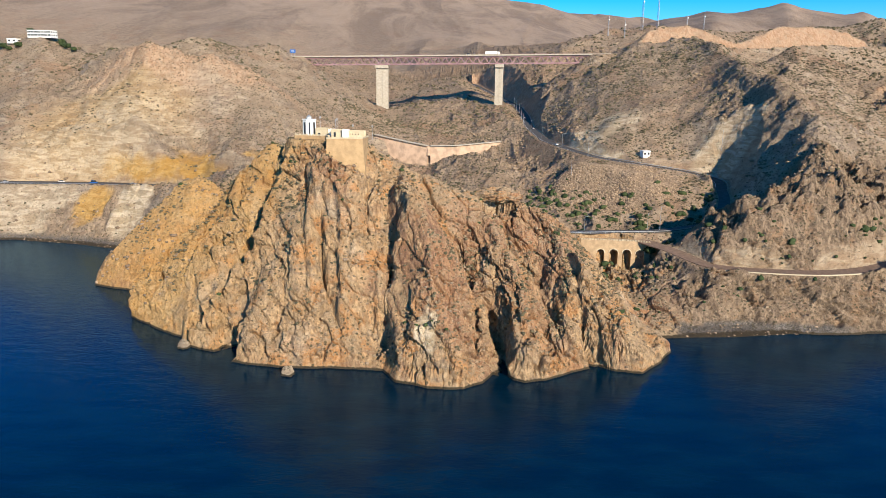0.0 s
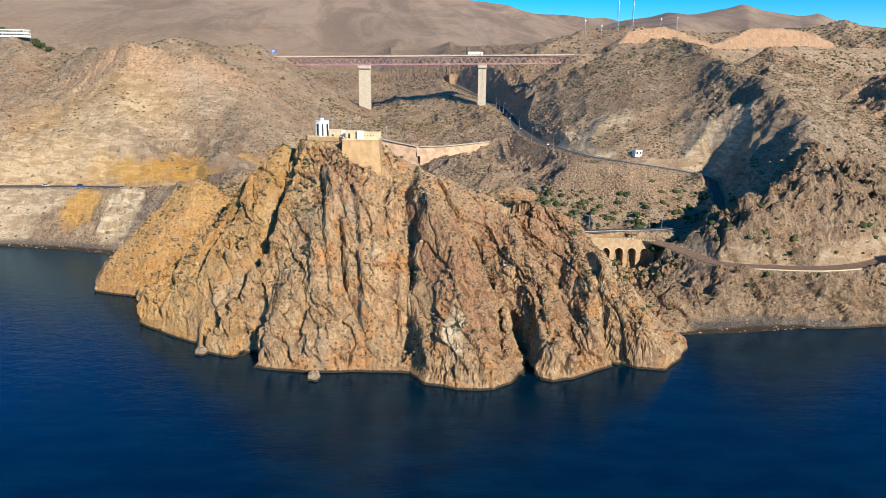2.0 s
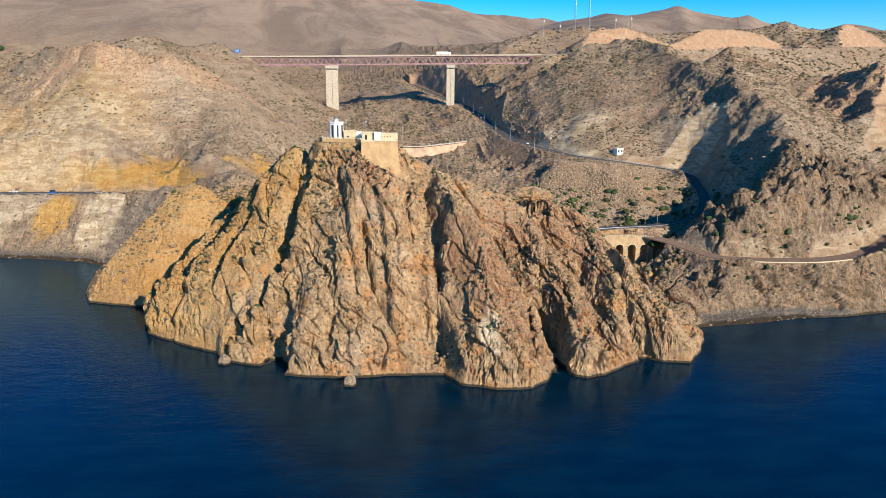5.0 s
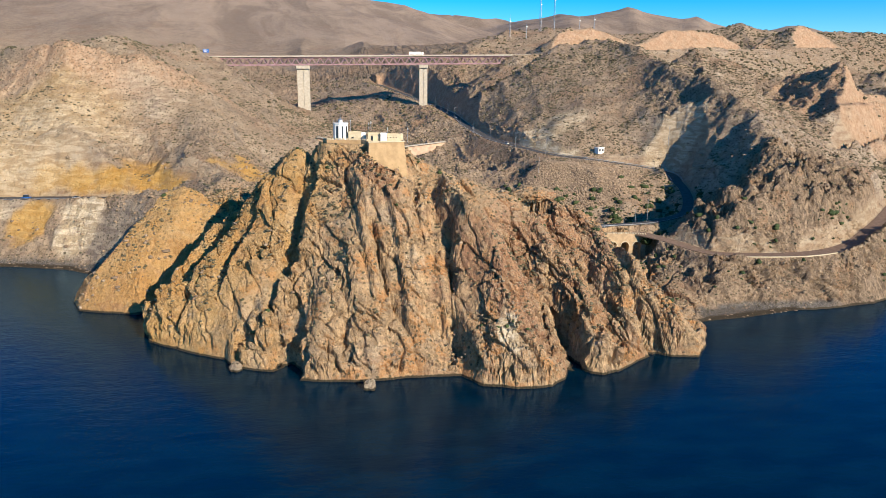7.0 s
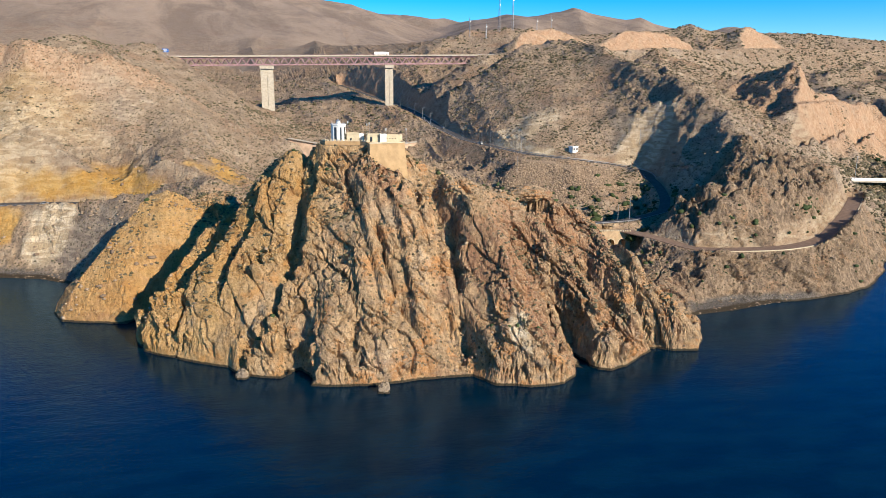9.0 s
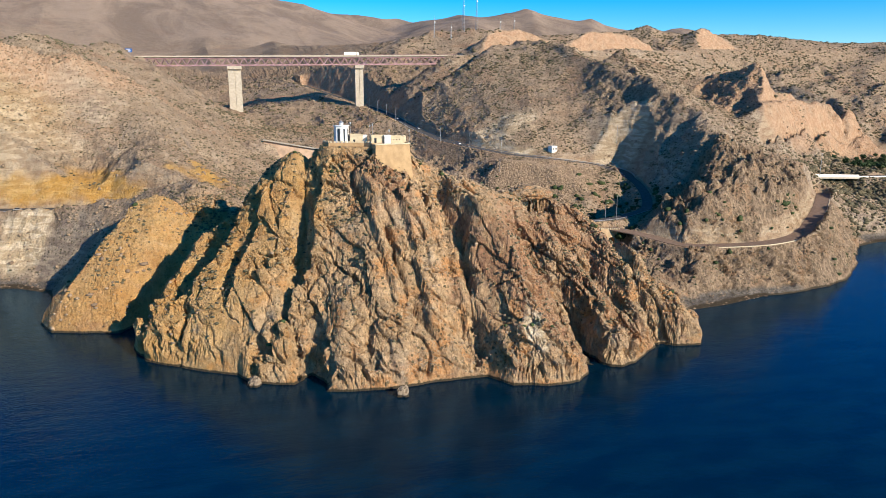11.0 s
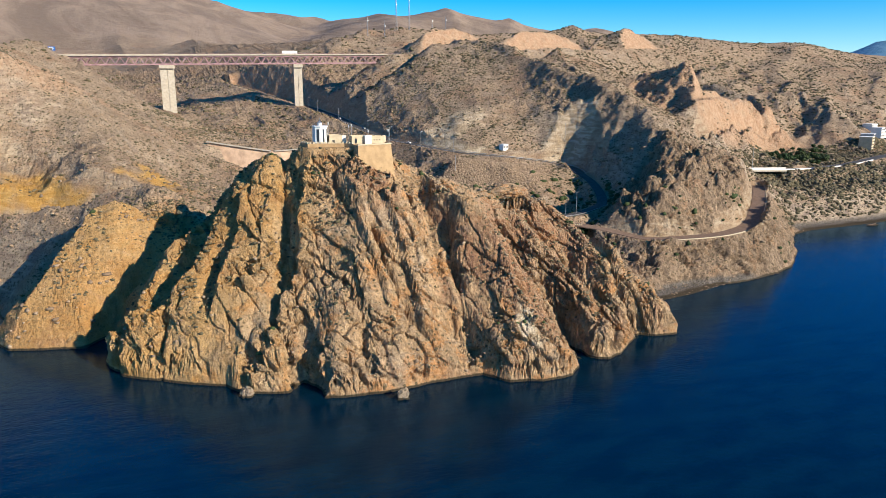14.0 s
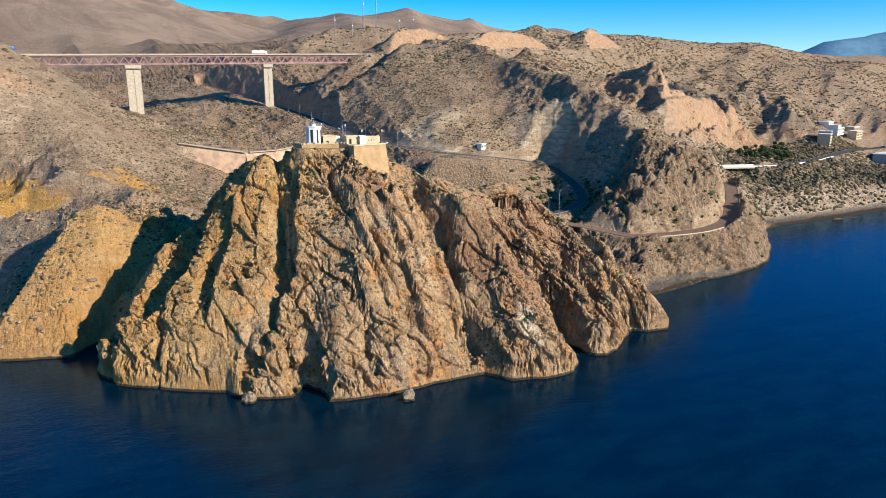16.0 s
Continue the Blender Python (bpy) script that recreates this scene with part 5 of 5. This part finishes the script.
# ---- buildings ----
def house(name, at, size, turn, mat, label, floors, bays, category="house", band=False, sink=1.0, group=""):
    """A flat-roofed block with a window for every bay of every floor on its front and right side."""
    w, d, h = size
    z = height(*at)
    ho = thing(name, (at[0], at[1], z), label, category, group, turn)
    bm = bmesh.new()
    box(bm, (0, 0, (h - sink) / 2), (w, d, h + sink))
    part("wall", bm, mat, ho)
    bm = bmesh.new()
    box(bm, (0, 0, h + .2), (w + .5, d + .5, .5))
    part("roof", bm, WHITE, ho, bevel=.08)
    fh = h / floors
    for f in range(floors):
        for k in range(bays):
            x = -w / 2 + w * (k + .5) / bays
            bm = bmesh.new()
            box(bm, (x, -d / 2, f * fh + fh * .52), (w / bays * (.82 if band else .5), .16, fh * .48))
            win = part("window", bm, GLASS_DARK, ho)
            bm = bmesh.new()
            box(bm, (x, -d / 2 - .1, f * fh + fh * .24), (w / bays * (.9 if band else .6), .35, .14))
            part("sill", bm, WHITE, win)
        for k in range(max(1, bays // 2)):
            y = -d / 2 + d * (k + .5) / max(1, bays // 2)
            bm = bmesh.new()
            box(bm, (w / 2, y, f * fh + fh * .52), (.16, d / max(1, bays // 2) * .4, fh * .45))
            part("window", bm, GLASS_DARK, ho)
    return ho


villa = house("villa", (-388, 704), (24, 10, 5.6), -6, WHITE, "long white modern villa with wide dark windows", 2, 7, band=True)
bm = bmesh.new()
box(bm, (3, -5.6, 4.9), (9, 1.2, .35))
part("balcony_slab", bm, WHITE, villa)
wing = house("garage", (-418, 708), (10, 8, 3.2), -6, WHITE, "low white garage beside the villa", 1, 2, "garage")
house("pump_house", (141, 497), (5.6, 4.2, 3.4), 18, WHITE, "small white pump house beside the valley road", 1, 2, "building")
house("apartment_block", (694, 566), (15, 14, 14), 24, CREAM, "cream four-storey apartment block with dark windows", 4, 4, "apartment block")
house("apartment_block", (708, 574), (12, 14, 11), 24, GREY_PAINT, "grey three-storey apartment block beside a cream one", 3, 3, "apartment block")
house("town_house", (752, 590), (12, 12, 12), 15, WHITE, "white three-storey house in the distant town", 3, 3, group="houses of the town")
house("town_house", (775, 600), (14, 12, 9), 10, WHITE, "white two-storey house in the distant town", 2, 4, group="houses of the town")
house("town_house", (800, 590), (16, 12, 10), 5, CREAM, "cream three-storey house in the distant town", 3, 4, group="houses of the town")
house("town_house", (790, 625), (18, 12, 8), 12, WHITE, "white low house behind the distant town", 2, 5, group="houses of the town")
house("town_house", (830, 612), (16, 12, 10), 8, CREAM, "cream low house behind the distant town", 2, 5, group="houses of the town")
house("warehouse", (668, 478), (34, 18, 9), 20, GREY_PAINT, "long grey industrial warehouse near the beach", 1, 6, "warehouse")
house("warehouse", (716, 492), (30, 18, 8), 20, WHITE, "white industrial warehouse near the beach", 1, 5, "warehouse")


# ---- overpass where the coast road crosses the track ----
def build_overpass():
    line = [(338, 455, 36.0), (372, 449, 35.2), (402, 445, 34.2)]
    ov = thing("overpass", line[0], "pale concrete road overpass with white parapets", "bridge")
    o = Vector(line[0])
    loc = [tuple(Vector(p) - o) for p in line]
    ribbon("deck", loc, 5.2, 0, 1.3, CONCRETE, "", parent=ov)
    ribbon("parapet", loc, .18, 1.0, 1.1, WHITE, "", parent=ov, side=-5.0)
    ribbon("parapet", loc, .18, 1.0, 1.1, WHITE, "", parent=ov, side=5.0)
    for x, y, z in (loc[0], loc[2]):
        bm = bmesh.new()
        box(bm, (x, y, z - 5.5), (4, 10.5, 9.0), -8)
        part("abutment", bm, CONCRETE, ov)
    east = FLATS["east_road"][0]
    ribbon("road", east, 5.2, .2, 2.4, ASPHALT, "grey asphalt coast road leading to the town")
    ribbon("parapet_wall", east[:4], .2, 1.1, 3.0, WHITE, "white parapet wall along the coast road", "wall", "structure", side=-5.5)
    bm = bmesh.new()
    wall_run(bm, [(418, 432), (444, 434.5)], 26.5, 32.0, .8)
    tagged(part("retaining_wall", bm, WHITE), "short white-painted retaining wall below the coast road", "wall", kind="structure")
    mast = thing("lamp_mast", (356, 447, 35.0), "tall grey lamp mast on the overpass", "street lamp")
    bm = bmesh.new()
    rod(bm, (0, 0, 0), (0, 0, 19), .24, .12, 8)
    part("pole", bm, GALV, mast)
    bm = bmesh.new()
    box(bm, (0, 0, 19), (1.6, .5, .4))
    part("lamp_head", bm, GREY_PAINT, mast)


build_overpass()


# ---- road sign and vehicles ----
sg = thing("direction_sign", (-163, 777, 131.6), "large blue motorway direction sign on two posts", "road sign", turn=-6)
for x in (-1.6, 1.6):
    bm = bmesh.new()
    rod(bm, (x, 0, -2), (x, 0, 4.2), .12, n=6)
    part("post", bm, GALV, sg)
bm = bmesh.new()
box(bm, (0, -.15, 5.6), (6.0, .15, 3.4))
pl = part("panel", bm, BLUE_SIGN, sg, "blue sign panel")
for z, w in ((6.5, 3.6), (5.6, 4.4), (4.8, 3.0)):
    bm = bmesh.new()
    box(bm, (-.3, -.24, z), (w, .04, .32))
    part("bar", bm, WHITE, pl)


def build_car(paint, label, van=False):
    c = thing("van" if van else "car", (0, 0, 0), label, "van" if van else "car")
    long, tall = (5.2, 2.2) if van else (4.3, 1.45)
    bm = bmesh.new()
    box(bm, (0, 0, .62), (long, 1.8, .65))
    part("body", bm, paint, c, bevel=.14)
    bm = bmesh.new()
    bmesh.ops.create_cone(bm, cap_ends=True, segments=4, radius1=1.62, radius2=1.25, depth=tall - .9, matrix=Matrix.Translation((-.2, 0, .9 + (tall - .9) / 2)) @ Matrix.Diagonal((long / 3.7, .74, 1, 1)) @ Matrix.Rotation(radians(45), 4, "Z"))
    cab = part("cabin", bm, GLASS_DARK, c, "dark glass cabin")
    bm = bmesh.new()
    box(bm, (-.2, 0, tall), (long * .42, 1.25, .08))
    part("roof", bm, paint, cab)
    for x in (-long * .31, long * .31):
        for y in (-.82, .82):
            bm = bmesh.new()
            rod(bm, (x, y - .1, .32), (x, y + .1, .32), .32, n=12)
            part("wheel", bm, RUBBER, c)
    return c


def build_truck():
    tr = thing("truck", (0, 0, 0), "white articulated lorry with a box trailer", "truck")
    bm = bmesh.new()
    box(bm, (-2.2, 0, 2.5), (12.6, 2.5, 2.9))
    part("trailer", bm, WHITE, tr, bevel=.06)
    bm = bmesh.new()
    box(bm, (5.6, 0, 2.1), (2.2, 2.45, 2.9))
    cab = part("cab", bm, WHITE, tr, bevel=.18)
    bm = bmesh.new()
    box(bm, (6.68, 0, 2.7), (.1, 2.1, .9))
    part("windscreen", bm, GLASS_DARK, cab)
    bm = bmesh.new()
    box(bm, (-.5, 0, .85), (14, 1.0, .3))
    part("chassis", bm, GREY_PAINT, tr)
    for x in (-7.2, -5.9, -4.6, 3.4, 6.0):
        for y in (-1.1, 1.1):
            bm = bmesh.new()
            rod(bm, (x, y - .15, .5), (x, y + .15, .5), .5, n=12)
            part("wheel", bm, RUBBER, tr)
    return tr


def deck_spot(s, lane):
    """A pose on the viaduct's carriageway at a share s of its length."""
    a, b = Vector((-161, 783.6, 131.4)), Vector((161, 752.4, 137.2))
    d = (b - a).normalized()
    p = a.lerp(b, s)
    return pose(p.x - d.y * lane, p.y + d.x * lane, p.z + .08, 0, -math.degrees(math.asin(d.z)), math.degrees(math.atan2(d.y, d.x)))


truck = build_truck()
truck.matrix_basis = deck_spot(.655, -2.6)
white_car = build_car(WHITE, "white hatchback car on the road")
white_car.matrix_basis = deck_spot(.29, -2.6)
van = build_car(WHITE, "white delivery van on the viaduct", True)
van.matrix_basis = deck_spot(.575, -2.6)
red_car = build_car(RED_PAINT, "small dark red car on the road")
red_car.matrix_basis = deck_spot(.12, 2.6)
grey_car = build_car(GREY_PAINT, "silver-grey saloon car on the road")
for line, side, stations, car in ((FLATS["coast_road"][0], -1.7, [603, 700], grey_car), (FLATS["coast_road"][0], 1.7, [640, 735], white_car), (FLATS["valley_road"][0], -1.6, [330, 470], white_car), (FLATS["valley_road"][0], 1.6, [392], grey_car)):
    for k, (p, a) in enumerate(on_road(line, side, stations)):
        m = pose(p.x, p.y, p.z + (.52 if line is FLATS["coast_road"][0] else .27), 0, 0, a)
        if car is grey_car and line is FLATS["coast_road"][0] and k == 0:
            car.matrix_basis = m
        else:
            copy_thing(car, m)
blue_van = build_car(BLUE_SIGN, "bright blue van on the coast road", True)
(p, a), = on_road(FLATS["coast_road"][0], -1.7, [668])
blue_van.matrix_basis = pose(p.x, p.y, p.z + .52, 0, 0, a)


# ---- plants and loose stones ----
def ico():
    bm = bmesh.new()
    bmesh.ops.create_icosphere(bm, subdivisions=1, radius=1.0)
    v = np.array([x.co[:] for x in bm.verts])
    f = np.array([[w.index for w in x.verts] for x in bm.faces])
    bm.free()
    return v, f


ICO_V, ICO_F = ico()


def clumps(name, places, sizes, squash, material, rng, jag=.35):
    """Many small uneven lumps joined into one mesh."""
    n = len(places)
    v = np.repeat(ICO_V[None], n, 0) * (1 + jag * rng.uniform(-1, 1, (n, len(ICO_V), 1)))
    a = rng.uniform(0, 2 * math.pi, n)
    c, s = np.cos(a)[:, None], np.sin(a)[:, None]
    stretch = rng.uniform(.75, 1.3, (n, 1))
    x, y = v[:, :, 0] * stretch, v[:, :, 1] / stretch
    v = np.stack([x * c - y * s, x * s + y * c, v[:, :, 2] * squash], -1) * sizes[:, None, None] + places[:, None, :]
    f = (ICO_F[None] + (np.arange(n) * len(ICO_V))[:, None, None]).reshape(-1, 3)
    me = bpy.data.meshes.new(name)
    me.vertices.add(v.shape[0] * v.shape[1])
    me.vertices.foreach_set("co", v.ravel())
    me.loops.add(f.size)
    me.loops.foreach_set("vertex_index", f.ravel().astype(np.int32))
    me.polygons.add(len(f))
    me.polygons.foreach_set("loop_start", np.arange(0, f.size, 3, dtype=np.int32))
    me.update(calc_edges=True)
    me.materials.append(material)
    return me


def sample(rng, n, x0, x1, y0, y1, want):
    """Random places on the land, kept where want(x, y, h, cut, paved, beach, slope) beats a random number."""
    x, y = rng.uniform(x0, x1, n), rng.uniform(y0, y1, n)
    h, cut, paved, beach, slope = (grid_at(q, x, y) for q in (Z, CUT, PAVED, BEACH, STEEP))
    keep = (h > 1.2) & (paved < .1) & (beach < .3) & (rng.uniform(0, 1, n) < want(x, y, h, cut, slope))
    return np.stack([x, y, h], -1)[keep]


rng = np.random.default_rng(7)


def scatter(name, n, area, want, lo, hi, squash, material, label, category, sink=.15):
    p = sample(rng, n, *area, want)
    size = lo + (hi - lo) * rng.uniform(0, 1, len(p)) ** 2.2
    p[:, 2] += size * (squash - sink) * .4
    ob = new(name, clumps(name, p, size, squash, material, rng))
    return tagged(ob, label, category, kind="stuff")


patchy = lambda x, y: .25 + .75 * smooth(rough(x / 30, y / 30, 3, 90), -.3, .5)
scatter("headland_scrub", 30000, (-190, 110, 232, 400), lambda x, y, h, c, s: patchy(x, y) * (.25 + .75 * smooth(2.1 - s, 0, 1.0)) * smooth(h, 9, 22) * (1 - .7 * patch(x, y, -150, 365, 44, 40)), .25, 1.0, .6, SCRUB, "sparse grey-green scrub on the headland ledges", "scrub")
scatter("hill_scrub", 85000, (-420, 480, 345, 700), lambda x, y, h, c, s: patchy(x, y) * smooth(1.4 - s, 0, .6) * (1 - c) * (1 - .65 * smooth(-x, 60, 140)) * (1 - patch(x, y, 114, 462, 44, 24, .25)), .3, 1.25, .5, SCRUB, "sparse dry scrub dotted over the hillsides", "scrub")
scatter("far_scrub", 16000, (-420, 900, 640, 1150), lambda x, y, h, c, s: patchy(x, y) * (1 - c), .7, 2.2, .6, SCRUB, "sparse dry scrub on the upper hills", "scrub")
scatter("east_scrub", 16000, (420, 1300, 560, 1100), lambda x, y, h, c, s: patchy(x, y) * (1 - c) * smooth(h, 40, 55), .8, 2.6, .6, SCRUB, "dry dark scrub on the hills behind the town", "scrub")
scatter("valley_bushes", 2600, (40, 240, 330, 480), lambda x, y, h, c, s: smooth(46 - h, 0, 12) * patchy(x, y) * (1 - c) * .8, .8, 2.6, .75, GREEN, "dark green bushes on the valley floor", "bush")
scatter("shore_bushes", 30000, (310, 760, 372, 590), lambda x, y, h, c, s: smooth(50 - h, 0, 12) * (.5 + .7 * smooth(rough(x / 22, y / 22, 2, 95), -.2, .4)), .6, 2.2, .6, SCRUB, "grey-green bushes covering the flat above the far beach", "bush")
scatter("green_scrub", 1500, (-190, 110, 232, 400), lambda x, y, h, c, s: smooth(rough(x / 18, y / 18, 3, 91), .15, .5) * smooth(1.6 - s, 0, .8), .5, 1.5, .7, GREEN, "green bushes in the hollows of the headland", "bush")
scatter("scree", 9000, (-190, 300, 232, 400), lambda x, y, h, c, s: smooth(rough(x / 14, y / 14, 3, 92), -.1, .5), .2, .9, .7, STONE, "loose angular stones lying on the slopes", "stone")
scatter("hill_stones", 14000, (-420, 480, 345, 700), lambda x, y, h, c, s: smooth(rough(x / 26, y / 26, 3, 93), -.2, .5), .3, 1.5, .7, STONE, "loose pale stones scattered over the hillsides", "stone")


scatter("riprap", 24000, (66, 172, 434, 492), lambda x, y, h, c, s: patch(x, y, 114, 462, 44, 24, .25) * smooth(h, 24, 28), .45, 1.0, .75, STONE, "bank of packed pale boulders below the valley road", "stone", sink=.3)
scatter("bank_bushes", 320, (100, 330, 292, 345), lambda x, y, h, c, s: smooth(rough(x / 12, y / 12, 2, 97), -.1, .4), .6, 1.9, .7, GREEN, "dark green bushes on the bank below the track", "bush")


def beach_stones():
    x, y = rng.uniform(-320, 330, 26000), rng.uniform(280, 500, 26000)
    sd, steep = shore_of(x, y)
    k = (steep < .5) & (sd > -1.5) & (sd < 13)
    x, y = x[k][:3200], y[k][:3200]
    p = np.stack([x, y, grid_at(Z, x, y)], -1)
    size = .18 + .7 * rng.uniform(0, 1, len(p)) ** 3
    return tagged(new("beach_stones", clumps("beach_stones", p, size, .6, STONE, rng)), "grey and tan stones strewn along the shore", "stone", kind="stuff")


beach_stones()


def sea_rock(at, size, label):
    """A rock that stands free in the water."""
    bm = bmesh.new()
    bmesh.ops.create_icosphere(bm, subdivisions=4, radius=1.0)
    for v in bm.verts:
        n = noise.fractal(v.co * 1.7 + Vector(at), .8, 2.1, 4) * .35 + noise.noise(v.co * 5 + Vector(at)) * .1
        v.co = Vector((v.co.x * size[0], v.co.y * size[1], v.co.z * size[2])) * (1 + n)
    for f in bm.faces:
        f.smooth = False
    ob = part("sea_rock", bm, LAND)
    ob.matrix_basis = pose(*at)
    return tagged(ob, label, "rock")


sea_rock((-56, 240, .2), (2.2, 1.8, 3.2), "small dark brown rock standing in the sea")
sea_rock((-103.5, 266, .2), (2.6, 2.2, 2.8), "low brown rock at the cliff foot")
sea_rock((392, 361, -.1), (6, 2.4, 1.2), "low dark reef off the beach")
sea_rock((410, 359, -.1), (4, 1.6, .8), "low dark reef off the beach")


def build_tree(tall, spread, material, label, seed):
    r = np.random.default_rng(seed)
    tree = thing("pine_tree", (0, 0, 0), label, "tree", "pines in the grove")
    bm = bmesh.new()
    rod(bm, (0, 0, -.5), (.15, .1, tall * .55), .22, .12, 8)
    for k in range(5):
        a = k * 1.26 + .3
        rod(bm, (.1, .05, tall * (.35 + .06 * k)), (math.cos(a) * spread * .6, math.sin(a) * spread * .6, tall * (.55 + .06 * k)), .09, .04, 5)
    part("trunk", bm, BARK, tree)
    n = 70
    u = r.normal(0, 1, (n, 3))
    u /= np.linalg.norm(u, axis=1)[:, None]
    rad = r.uniform(.35, 1.0, (n, 1)) ** .6
    p = u * rad * np.array([spread, spread, tall * .3]) + np.array([0, 0, tall * .66])
    ob = new("crown", clumps("crown", p, r.uniform(.45, .95, n) * spread * .36, .8, material, r, .45))
    ob.parent = tree
    return tree


tree_a, tree_b = build_tree(6.5, 2.6, PINE, "bushy dark green pine tree among other pines", 1), build_tree(5.0, 2.8, GREEN, "low spreading olive-green tree with a broad crown", 2)
rt = random.Random(5)
for k in range(84):
    y = rt.uniform(476, 590)
    x = rt.uniform(405 + (y - 468) * 1.05, 490 + (y - 468) * 1.3)
    z = height(x, y)
    src = tree_a if k % 3 else tree_b
    m = pose(x, y, z - .2, 0, 0, rt.uniform(0, 360)) @ Matrix.Scale(rt.uniform(.7, 1.25), 4)
    if k < 2:
        (tree_b if k == 0 else tree_a).matrix_basis = m
    else:
        copy_thing(src, m)
for x, y in ((-368, 700), (-360, 694), (-372, 708), (-408, 697), (-426, 702), (-418, 697), (-352, 690), (-404, 712)):
    copy_thing(tree_b, pose(x, y, height(x, y) - .2, 0, 0, rt.uniform(0, 360)) @ Matrix.Scale(rt.uniform(.8, 1.1), 4))
tagged(copy_thing(tree_b, pose(106.5, 352.5, height(106.5, 352.5) + 8.2, 0, 0, 30) @ Matrix.Scale(.8, 4)), "round dark green bush beside the stone arches", "bush")
